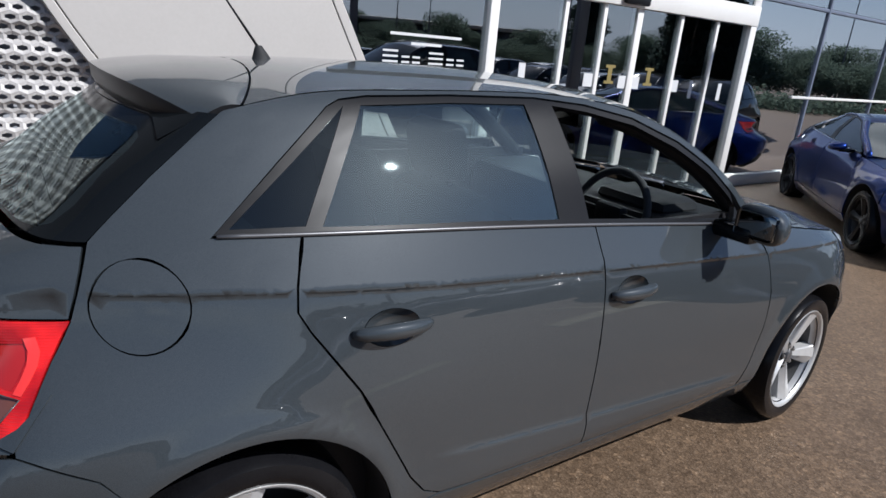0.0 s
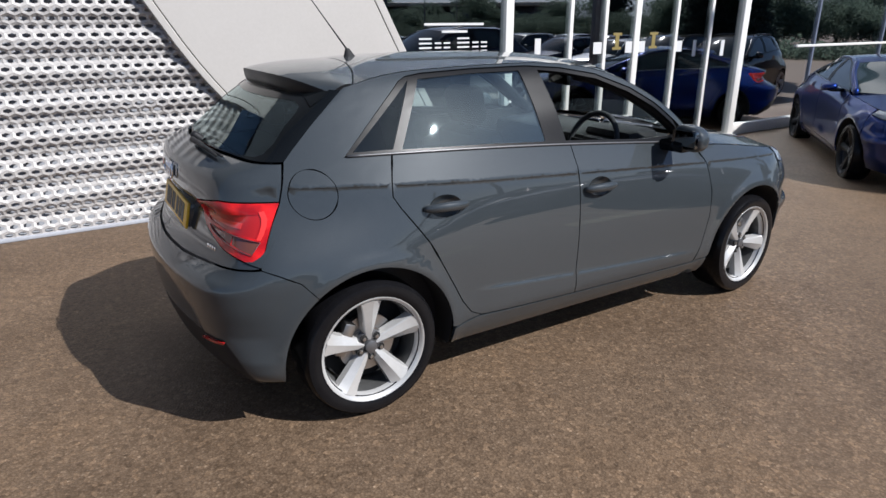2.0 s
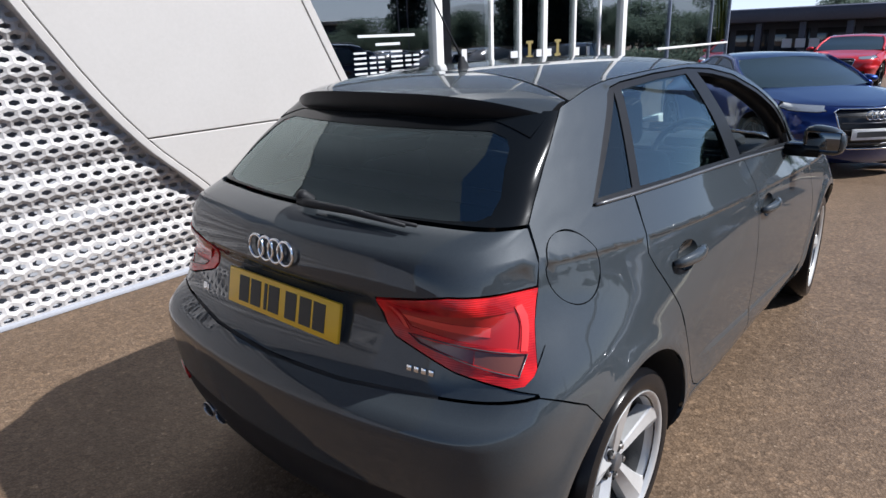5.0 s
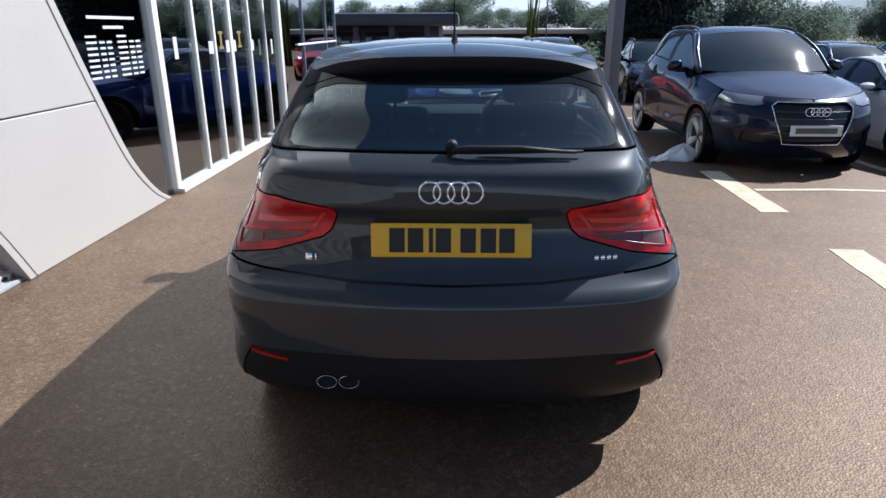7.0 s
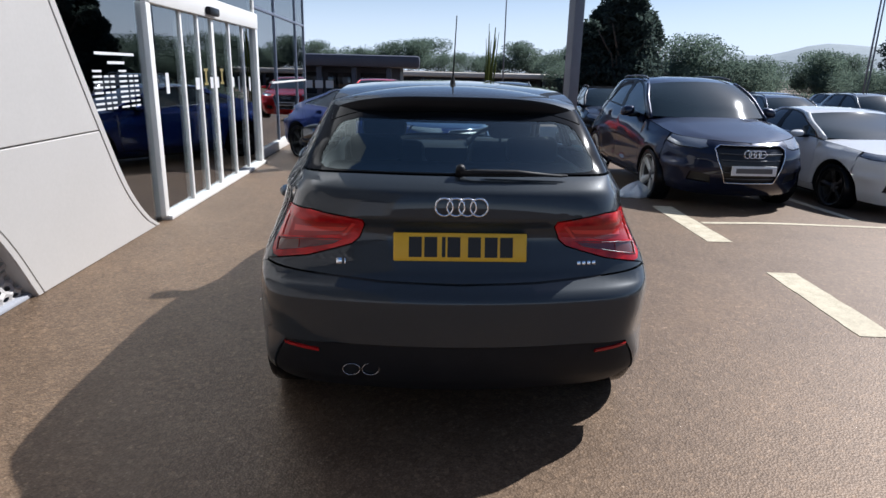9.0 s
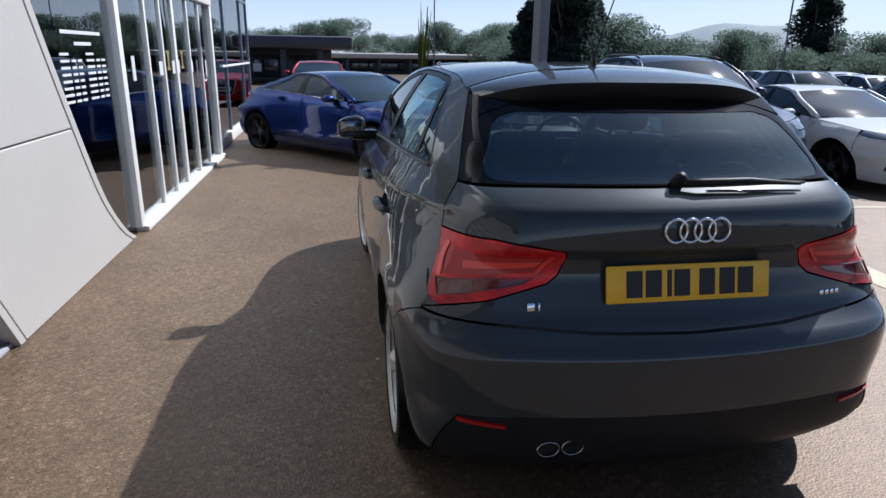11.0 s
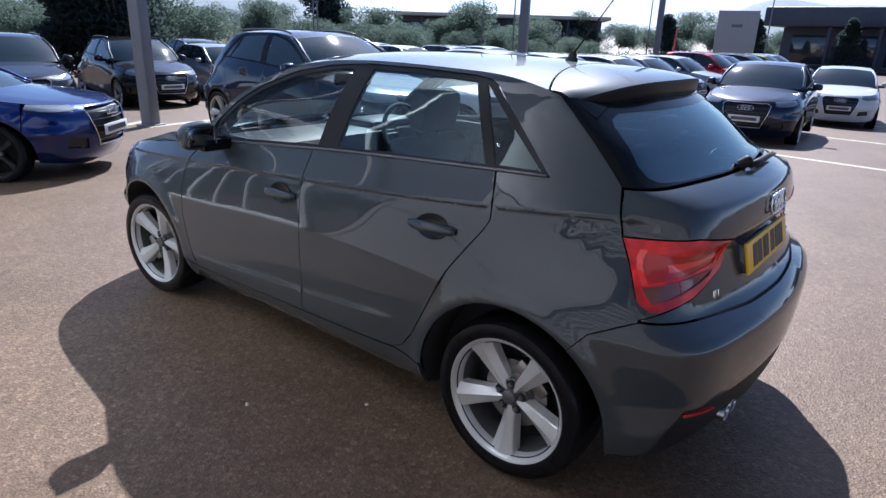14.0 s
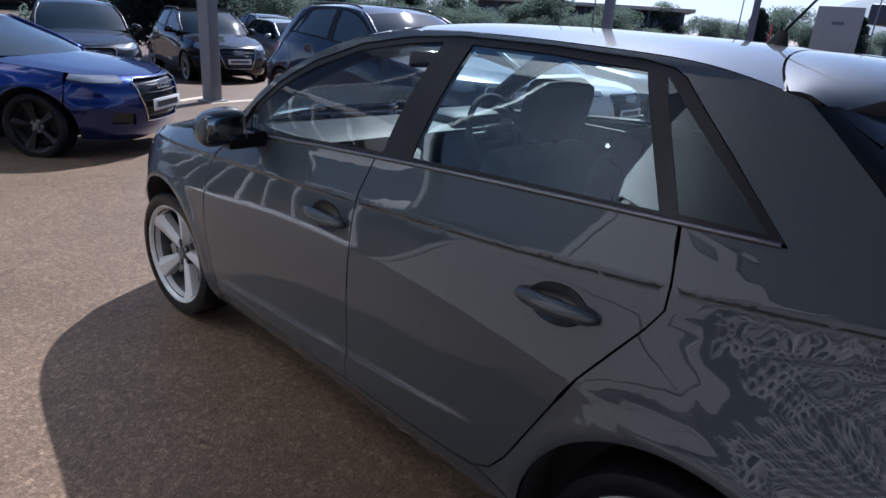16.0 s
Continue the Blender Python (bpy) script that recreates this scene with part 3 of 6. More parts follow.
# recessed run of glass beyond the doors
RX = FX - 0.14
part("return_wall", boxed(RX - 0.05, GX - 0.0, 6.045, 6.11, 0.0, 5.2), M_FRAME, glaz, smooth=0)
ys = (6.12, 7.95, 9.95, 10.95)
for a, b in zip(ys, ys[1:]):
    for z0, z1 in ((0.16, 2.35), (2.41, 3.70), (3.76, 5.2)):
        o = part("pane", boxed(RX - 0.012, RX, a, b, z0, z1), M_SOLAR, glaz, smooth=0)
        o.visible_shadow = False
    part("mullion", boxed(RX - 0.06, RX + 0.025, b - 0.022, b + 0.022, 0.0, 5.2, 0.004), M_DARKFRAME, glaz, "dark blue-grey glazing bar")
for z in (2.38, 3.73):
    part("transom", boxed(RX - 0.05, RX + 0.02, 6.11, 10.95, z - 0.022, z + 0.022, 0.004), M_DARKFRAME, glaz, "dark blue-grey glazing bar")
part("glazing_kerb", boxed(RX - 0.06, RX + 0.05, 6.11, 10.97, 0.0, 0.16, 0.01), M_FRAME, glaz, "white kerb under the glazing")
part("hand_rail", boxed(RX + 0.004, RX + 0.03, 7.5, 10.95, 1.19, 1.225, 0.006), M_FRAME, glaz, "slim white rail across the glass")
part("return_wall", boxed(RX - 3.0, RX - 0.06, 10.93, 10.99, 0.0, 5.2), M_DARKFRAME, glaz, "dark end wall of the showroom", smooth=0)
# vinyl on the glass
for y, w, h, z in ((2.44, 0.08, 0.20, 1.30), (3.33, 0.13, 0.13, 1.28), (3.84, 0.11, 0.13, 1.28), (4.06, 0.11, 0.13, 1.28), (4.74, 0.11, 0.13, 1.27), (5.04, 0.06, 0.2, 1.24), (5.61, 0.07, 0.2, 1.23)):
    part("glass_sticker", boxed(GX + 0.001, GX + 0.004, y - w / 2, y + w / 2, z - h / 2, z + h / 2), M_STICK, glaz, "white vinyl safety sticker", smooth=0)
for y in (3.64, 4.26):
    bm = boxed(GX + 0.001, GX + 0.004, y - 0.07, y + 0.07, 1.415, 1.445)
    box(bm, GX + 0.001, GX + 0.004, y - 0.07, y + 0.07, 1.255, 1.285)
    box(bm, GX + 0.001, GX + 0.004, y - 0.03, y + 0.03, 1.285, 1.415)
    part("glass_sticker", bm, M_GOLD, glaz, "gold vinyl emblem", smooth=0)
for c, (y0, y1) in enumerate(((0.96, 1.33), (1.40, 1.78))):
    for r in range(8):
        z = 1.42 - 0.042 * r
        for k, (a, b) in enumerate(((0.0, 0.38), (0.48, 0.68), (0.76, 0.96))):
            if r == 0 and k > 0:
                continue
            if y0 + a * (y1 - y0) < right_edge(z) + 0.02:
                continue
            part("hours_bar", boxed(GX + 0.001, GX + 0.003, y0 + a * (y1 - y0), y0 + b * (y1 - y0), z - 0.008, z + 0.008), M_STICK, glaz, smooth=0)
for y0, y1, z in ((1.02, 1.72, 1.555), (1.22, 1.52, 1.485)):
    part("name_bar", boxed(GX + 0.001, GX + 0.003, y0, y1, z - 0.011, z + 0.011), M_STICK, glaz, smooth=0)
# the dim showroom behind; its dimness is put into near-black wall colour
room = new("showroom")
tagged(room, "dim showroom behind the glass", "room", kind="structure")
part("room_floor", boxed(FX - 9.0, GX - 0.1, -11.9, 10.9, -0.05, 0.02), M_ROOMF, room, smooth=0)
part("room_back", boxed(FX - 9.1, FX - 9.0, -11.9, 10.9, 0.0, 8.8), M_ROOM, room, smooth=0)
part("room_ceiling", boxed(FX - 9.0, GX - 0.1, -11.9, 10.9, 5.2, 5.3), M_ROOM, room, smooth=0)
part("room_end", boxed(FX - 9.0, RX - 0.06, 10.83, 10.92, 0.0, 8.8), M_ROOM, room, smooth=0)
part("reception_desk", boxed(FX - 4.2, FX - 3.2, 2.8, 5.0, 0.02, 1.05, 0.03), M_ROOMF, room)
# ---- the hatchback's shape ----
AX, RW, ARCH = 1.2345, 0.302, 0.370
CREASE = fair([(-1.7, 1.005), (-1.1, 0.972), (-0.65, 0.943), (-0.16, 0.915), (0.8, 0.857), (1.3, 0.828), (1.8, 0.80)])
BELT = fair([(-1.6, 1.092), (-1.0, 1.085), (-0.3, 1.05), (0.5, 0.985), (0.8, 0.958), (1.8, 0.86)])
RAIL = fair([(-1.2, 1.335), (-1.0, 1.378), (-0.8, 1.392), (-0.4, 1.400), (-0.1, 1.391), (0.1, 1.362), (0.3, 1.295), (0.45, 1.213), (0.6, 1.112), (0.72, 1.02), (0.79, 0.965)])
HOODLINE = fair([(0.70, 0.952), (0.9, 0.935), (1.2, 0.897), (1.55, 0.845), (1.75, 0.815), (2.02, 0.78)])
TAPER_HI = fair([(-1.8, -0.26), (-1.65, -0.19), (-1.5, -0.132), (-1.3, -0.078), (-1.0, -0.030), (-0.5, -0.004), (0.0, 0.0), (0.5, -0.004), (0.8, -0.018), (1.2, -0.055), (1.5, -0.12), (1.7, -0.20), (1.9, -0.32)])
TAPER_LO = fair([(-1.8, -0.11), (-1.65, -0.052), (-1.5, -0.018), (-1.2, 0.0), (0.0, -0.001), (1.2, -0.004), (1.5, -0.038), (1.7, -0.125), (1.9, -0.26)])
SILL_CREASE = fair([(-0.9, 0.475), (-0.65, 0.455), (-0.17, 0.415), (0.3, 0.385), (0.7, 0.36), (0.95, 0.345)])
_WCACHE = {}


def hatch_width(y, z):
    k = round(y, 3)
    if k not in _WCACHE:
        zc = CREASE(y)
        zb = max(BELT(y), zc + 0.06)
        zt = max(zb + 0.06, 1.20)
        _WCACHE[k] = (fair([(0.08, 0.68), (0.18, 0.768), (0.27, 0.826), (0.42, 0.851), (0.60, 0.8585), (zc - 0.10, 0.8495), (zc, 0.8390)]),
                      fair([(zc, 0.8390), (zb, 0.770), (zt, 0.702), (zt + 0.10, 0.640), (zt + 0.16, 0.597), (zt + 0.20, 0.556), (zt + 0.25, 0.48)]),
                      TAPER_HI(y), TAPER_LO(y), zc)
    low, up, hi, lo, zc = _WCACHE[k]
    t = smooth01(z, 0.62, 1.0)
    k = smooth01(z, zc - 0.004, zc + 0.004)
    w = up(max(z, zc)) * k + (low(min(z, zc)) - 0.0085 * math.exp((min(z, zc) - zc) / 0.035)) * (1 - k) + hi * t + lo * (1 - t)
    # pressed ledge low on the doors
    if -0.95 < y < 0.95 and z < 0.6:
        zl = SILL_CREASE(y)
        w += 0.007 * (1 - smooth01(z, zl - 0.004, zl + 0.016)) * smooth01(y, -0.80, -0.55) * (1 - smooth01(y, 0.55, 0.80)) * smooth01(z, 0.27, 0.36)
    for ay in (-AX, AX):
        r = math.hypot(y - ay, z - 0.30)
        if r < 0.6 and z < 0.85:
            w += 0.011 * math.exp(-((r - 0.386) / 0.036) ** 2)
    return w


REAR = Skin(hatch_width,
            curve([(0.12, -1.70), (0.2, -1.79), (0.3, -1.872), (0.42, -1.905), (0.56, -1.919), (0.625, -1.921), (0.66, -1.905), (0.685, -1.865), (0.71, -1.828), (0.77, -1.800), (0.875, -1.772), (0.905, -1.782), (0.93, -1.800), (0.985, -1.797), (1.03, -1.787), (1.050, -1.769), (1.062, -1.736), (1.085, -1.668), (1.2, -1.532), (1.3, -1.392), (1.36, -1.31), (1.42, -1.22)]),
            curve([(0.1, 0.50), (0.6, 0.54), (0.9, 0.50), (1.09, 0.45), (1.4, 0.40)]),
            curve([(0.1, 0.22), (0.3, 0.26), (0.6, 0.30), (0.75, 0.25), (0.95, 0.24), (1.09, 0.18), (1.2, 0.17), (1.4, 0.17)]),
            curve([(0.1, 0.05), (0.6, 0.055), (0.9, 0.04), (1.09, 0.05), (1.4, 0.06)]), -1)
FRONT = Skin(hatch_width,
             curve([(0.12, 1.82), (0.2, 1.89), (0.3, 1.945), (0.5, 1.985), (0.65, 1.975), (0.74, 1.94), (0.80, 1.88), (0.86, 1.79), (0.95, 1.66)]),
             curve([(0.1, 0.46), (0.5, 0.48), (0.85, 0.42)]),
             curve([(0.1, 0.36), (0.5, 0.44), (0.85, 0.34)]),
             curve([(0.1, 0.06), (0.5, 0.10), (0.85, 0.09)]), 1)


def S(pts):
    return [('s', y, z) for y, z in pts]


def dense(specs):
    out = []
    for a, b in zip(specs, specs[1:]):
        k = 6 if a[0] == b[0] else 1
        out += [(a[0], a[1] + (b[1] - a[1]) * i / k, a[2] + (b[2] - a[2]) * i / k) for i in range(k)]
    return out + [specs[-1]]


# outlines on the side, (length, height)
BELTRUN = lambda a, b, n=8, d=0.0: [(a + (b - a) * i / n, BELT(a + (b - a) * i / n) + d) for i in range(n + 1)]
B_GAP = [(-0.167, 1.0440), (-0.160, 0.91), (-0.158, 0.78), (-0.154, 0.43), (-0.146, 0.312)]
R_GAP = [(-0.71, 0.338), (-0.765, 0.365), (-0.815, 0.43), (-0.975, 0.73), (-1.085, 0.885), (-1.110, 0.93), (-1.107, 0.985), (-1.076, 1.086)]
F_GAP = [(0.72, 0.958), (0.778, 0.85), (0.812, 0.70), (0.815, 0.56), (0.790, 0.40), (0.75, 0.292)]
GLASS_EDGE = [(-1.20, 1.333), (-1.26, 1.287), (-1.36, 1.205), (-1.44, 1.133), (-1.492, 1.084)]
DLO_TOP = [(-1.262, 1.089), (-1.10, 1.232), (-0.96, 1.350), (-0.925, 1.366), (-0.85, 1.376), (-0.6, 1.385), (-0.3, 1.386), (-0.1, 1.371), (0.1, 1.336), (0.3, 1.264), (0.45, 1.180), (0.58, 1.088), (0.66, 1.02)]
WIN_FRONT = [(-0.185, 1.060), (0.2, 1.030), (0.60, 0.996), (0.612, 1.035), (0.56, 1.078), (0.44, 1.162), (0.28, 1.248), (0.1, 1.316), (-0.1, 1.353), (-0.235, 1.368)]
WIN_REAR = [(-1.024, 1.101), (-0.6, 1.086), (-0.31, 1.068), (-0.345, 1.369), (-0.6, 1.368), (-0.868, 1.356)]
WIN_QUARTER = [(-1.064, 1.104), (-1.226, 1.104), (-0.918, 1.352)]
LAMP_OUT = [(-1.535, 0.946), (-1.575, 0.875), (-1.615, 0.80), (-1.648, 0.735)]
BUMP_SEAM = [(-1.648, 0.722), (-1.60, 0.702), (-1.52, 0.660), (-1.4623, 0.5916)]


def shell_of(scale_fn):
    """The same skins seen through a change of proportions."""
    class Bent:
        def __init__(self, base):
            self.base, self.end = base, base.end

        def place(self, u, z):
            return scale_fn(self.base.place(u, z))

        def normal(self, u, z):
            d = 0.004
            a = self.place(u + d, z) - self.place(u - d, z)
            b = self.place(u, z + d) - self.place(u, z - d)
            return (a.cross(b) * (1 if self.end < 0 else -1)).normalized()

        def u_of(self, s):
            return self.base.u_of(s)

        def outline(self, s, step):
            return self.base.outline(s, step)
    return Bent(REAR), Bent(FRONT)


def ellipse(cy, cz, ry, rz, n=28):
    return [(cy + ry * math.cos(2 * math.pi * i / n), cz + rz * math.sin(2 * math.pi * i / n)) for i in range(n)]


def crease_rows(skin):
    def row(d):
        def f(u):
            y = -1.565 + (abs(u) - UB)
            return CREASE(y) + d
        return f
    def low(d):
        def f(u):
            y = -1.565 + (abs(u) - UB)
            return SILL_CREASE(max(-0.9, min(0.95, y))) + d
        return f
    return [row(-0.030), row(-0.012), row(-0.004), row(0.0), row(0.004), row(0.016), low(-0.02), low(-0.004), low(0.004), low(0.010), low(0.016), low(0.03)]


def blend_patch(name, edge, mid, mat, parent, nu=30, nv=24, power=2.0, bend=None, label="", flip=False):
    """A crowned sheet between the car's two sides: edge(t) and mid(t) give points; it is spanned across the width."""
    verts = []
    for i in range(nu + 1):
        t = i / nu
        e, c = edge(t), mid(t)
        for j in range(-nv, nv + 1):
            s = j / nv
            k = abs(s) ** power
            p = Vector((e[0] * s, c[1] + (e[1] - c[1]) * k, c[2] + (e[2] - c[2]) * k))
            verts.append(bend(p) if bend else p)
    return mesh_object(name, verts, grid_faces(nu + 1, 2 * nv + 1, flip), mat, parent, label)


def roof_edge(y):
    z = RAIL(y)
    return (hatch_width(y, z), y, z)


ROOF_MID = fair([(-1.45, 1.372), (-1.3, 1.392), (-1.02, 1.418), (-0.6, 1.431), (-0.2, 1.430), (0.15, 1.408), (0.34, 1.378)])
SHIELD_MID = fair([(0.34, 1.378), (0.6, 1.245), (0.85, 1.095), (1.03, 0.985)])


def hood(name, skin, mat, parent, bend=None, nrow=26, ncol=14):
    verts = []
    rows = []
    for i in range(nrow + 1):
        t = i / nrow
        y = 0.80 + (1.925 - 0.80) * (1 - (1 - t) ** 1.35)
        z = HOODLINE(y)
        lo, hi = 0.0, 3.0
        for _ in range(26):
            q = (lo + hi) / 2
            if FRONT.place(q, z).y > y:
                lo = q
            else:
                hi = q
        xe = max(0.01, FRONT.place(lo, z).x - 0.002)
        rows.append((y, z, xe))
    for y, z, xe in rows:
        h = 0.065 * smooth01(xe, 0.0, 0.72) * (1 - 0.35 * smooth01(y, 0.9, 1.9))
        for j in range(-ncol, ncol + 1):
            s = j / ncol
            ridge = 0.008 * math.exp(-((abs(s) - 0.72) / 0.07) ** 2) * (1 - smooth01(y, 1.5, 1.95))
            p = Vector((xe * s, y - 0.10 * (1 - smooth01(y, 0.80, 1.2)) * (abs(s) ** 2) + 0.10 * (1 - smooth01(y, 0.80, 1.2)), z + h * (1 - abs(s) ** 2.4) + ridge))
            verts.append(bend(p) if bend else p)
    return mesh_object(name, verts, grid_faces(nrow + 1, 2 * ncol + 1, True), mat, parent)


# ---- wheels ----
def tyre_mesh():
    pr = [(0.213, -0.085), (0.230, -0.098), (0.246, -0.106), (0.266, -0.108), (0.285, -0.103), (0.296, -0.088), (0.3005, -0.06), (0.302, -0.02), (0.302, 0.02), (0.3005, 0.06), (0.296, 0.088), (0.285, 0.103), (0.266, 0.108), (0.246, 0.106), (0.230, 0.098), (0.213, 0.085)]
    return lathe(pr, 64)


def spoke_mesh():
    """One broad alloy spoke: narrow at the hub, wide at the rim, with a folded flank."""
    rs = [0.030, 0.060, 0.095, 0.133, 0.175, 0.199, 0.217]
    wl = [0.019, 0.023, 0.027, 0.032, 0.038, 0.043, 0.054]
    wr = [0.019, 0.023, 0.028, 0.035, 0.043, 0.049, 0.062]
    xs = [0.056, 0.062, 0.068, 0.074, 0.081, 0.086, 0.091]
    verts, faces = [], []
    for r, a, b, x in zip(rs, wl, wr, xs):
        verts += [(x - 0.045, -a - 0.006, r), (x - 0.009, -a, r), (x - 0.004, -a + 0.004, r), (x + 0.003, 0.12 * (a + b) - 0.003, r), (x - 0.022 + 0.05 * (r - 0.03), b, r), (x - 0.048, b + 0.003, r)]
    n = 6
    for i in range(len(rs) - 1):
        for k in range(n - 1):
            faces.append((i * n + k, i * n + k + 1, (i + 1) * n + k + 1, (i + 1) * n + k))
    faces.append(tuple(range(n)))
    faces.append(tuple(reversed(range((len(rs) - 1) * n, len(rs) * n))))
    return verts, faces


WHEEL_MESHES = {}


def wheel(parent, x, y, side, r=RW, rim_mat=None, full=True, spin=0.0, steer=0.0):
    """A wheel is its rim barrel; tyre, spokes, cap, bolts and brake hang on it."""
    rim_mat = rim_mat or M_ALLOY
    key = (rim_mat.name, full)
    if key not in WHEEL_MESHES:
        barrel = [(0.229, 0.096), (0.2345, 0.101), (0.2335, 0.1035), (0.231, 0.103), (0.224, 0.097), (0.217, 0.088), (0.211, 0.074), (0.208, 0.060)]
        WHEEL_MESHES[key] = None
        v, f = lathe(barrel, 56)
        rim = mesh_object("wheel", v, f, rim_mat, parent)
        WHEEL_MESHES[key] = {"rim": rim.data}
        rim.data.set_sharp_from_angle(angle=radians(35))
        w = rim
    else:
        w = new("wheel", WHEEL_MESHES[key]["rim"])
        w.parent = parent
    k = r / RW
    w.matrix_local = pose(x, y, r, spin, 0, steer + (0 if side > 0 else 180)) @ Matrix.Diagonal((1, k, k, 1))
    d = WHEEL_MESHES[key]

    def sub(name, make, mat, m=Matrix.Identity(4), angle=30, label=""):
        if name not in d:
            v, f = make()
            o = mesh_object(name, v, f, mat, w, label)
            o.data.set_sharp_from_angle(angle=radians(angle))
            d[name] = o.data
        else:
            o = new(name, d[name])
            o.parent = w
            if label:
                o["label"] = label
        o.matrix_local = m
        return o
    # inner rim, darker than the outer face
    sub("rim_barrel", lambda: lathe([(0.208, 0.060), (0.205, 0.045), (0.200, 0.0), (0.210, -0.09), (0.220, -0.095)], 48), M_BARREL, label="dusty inner rim")
    sub("tyre", tyre_mesh, M_TYRE, label="black dressed rubber tyre")
    for i in range(5):
        sub("spoke", spoke_mesh, rim_mat, pose(0, 0, 0, 72 * i + 4, 0, 0), 20)
    sub("hub_cap", lambda: lathe([(0.0001, 0.071), (0.020, 0.070), (0.0265, 0.067), (0.0285, 0.060), (0.0295, 0.052), (0.033, 0.056), (0.060, 0.054), (0.066, 0.046), (0.066, -0.02)], 28), M_TRIM)
    if full:
        for i in range(5):
            seat = Matrix.Rotation(radians(72 * i + 40), 4, 'X') @ Matrix.Translation((0, 0, 0.049))
            # nearly flush black disc: the shade of the bolt recess as colour
            sub("bolt_well", lambda: lathe([(0.0001, 0.0555), (0.0135, 0.0555), (0.0145, 0.057), (0.0160, 0.0575), (0.0165, 0.050)], 16), M_DARKWELL, seat, label="dark recess round a wheel bolt")
            sub("wheel_bolt", lambda: lathe([(0.0001, 0.066), (0.0075, 0.0655), (0.0085, 0.064), (0.009, 0.05)], 10), M_DISC, seat)
        sub("brake_disc", lambda: lathe([(0.05, 0.030), (0.075, 0.030), (0.076, 0.018), (0.128, 0.018), (0.128, -0.004), (0.05, -0.004)], 40), M_DISC)

        def caliper():
            bm = boxed(-0.03, 0.045, -0.075, 0.075, 0.085, 0.140, 0.012)
            v = [tuple(p.co) for p in bm.verts]
            bm.verts.index_update()
            f = [tuple(q.index for q in p.verts) for p in bm.faces]
            bm.free()
            return v, f
        sub("brake_caliper", caliper, M_DISC, Matrix.Rotation(radians(-70 if side * y > 0 else 70), 4, 'X'), label="bare metal brake caliper")
    # black drum added for the shade behind spokes and brake
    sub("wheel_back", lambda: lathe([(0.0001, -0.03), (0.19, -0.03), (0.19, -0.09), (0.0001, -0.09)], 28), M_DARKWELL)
    return w


def mirror_housing(parent, side, bend=None, mat=None):
    """A door mirror: rounded shell, foot and glass."""
    mat = mat or M_GREY
    bm = bmesh.new()
    bmesh.ops.create_uvsphere(bm, u_segments=24, v_segments=14, radius=1.0)
    for v in bm.verts:
        p = v.co.copy()
        ex = 0.75
        q = Vector([math.copysign(abs(c) ** ex, c) for c in p])
        y = q.y * 0.085 if q.y > 0 else q.y * 0.035
        v.co = Vector((side * (0.925 + q.x * 0.086), 0.475 + y, 1.030 + q.z * 0.062 - 0.012 * q.x))
        if bend:
            v.co = bend(v.co)
    shell = part("door_mirror", bm, mat, parent, smooth=60)
    foot = boxed(0.77, 0.92, 0.435, 0.535, 0.955, 1.012, 0.012)
    glass = boxed(0.855, 0.995, 0.4385, 0.4435, 0.985, 1.074, 0.012)
    for b in (foot, glass):
        for v in b.verts:
            v.co.x *= side
            if bend:
                v.co = bend(v.co)
    part("mirror_foot", foot, M_BLACK, shell)
    part("mirror_glass", glass, M_MIRROR, shell, "silvered mirror glass")


def rings(parent, y, z, r=0.0335, pitch=0.0445, tilt=0.0, scale=1.0, name="badge_ring", x0=0.0):
    base = None
    for i in range(4):
        pts = [(r * scale * math.cos(a), 0, r * scale * math.sin(a)) for a in [2 * math.pi * k / 28 for k in range(28)]]
        if base is None:
            v, f = tube(pts, 0.0045 * scale, 6, True)
            o = mesh_object(name, v, f, M_CHROME, parent, "chrome ring emblem")
            base = o
        else:
            o = shared(name, base, parent, label="chrome ring emblem")
        o.matrix_local = pose(x0 + (i - 1.5) * pitch * scale, y, z, tilt, 0, 0)


def bars(parent, mat, name, spec):
    """Unreadable or withheld writing: plain raised bars (x, z, width, height) on a face at y."""
    for x, y, z, w, h, tilt in spec:
        o = part(name, boxed(-w / 2, w / 2, -0.001, 0.001, -h / 2, h / 2), mat, parent, smooth=0)
        o.matrix_local = pose(x, y, z, tilt, 0, 0)


M_TIP = material("sooty_chrome", (0.42, 0.42, 0.43), 0.22, 1.0)
M_DARKRED = material("unlit_brake_lamp", (0.035, 0.004, 0.005), 0.2, coat=0.5)
M_MIRROR = material("dim_mirror_glass", (0.18, 0.19, 0.20), 0.03, 1.0)
M_DARKGLASS = material("dark_parked_car_glass", (0.022, 0.034, 0.040), 0.05, coat=0.35, spec=0.5, Coat_IOR=1.5)
M_HEADLAMP = material("clear_headlamp", (0.26, 0.28, 0.31), 0.10, 0.45, coat=1.0)
M_GRILLE = material("black_grille", (0.012, 0.012, 0.013), 0.35)


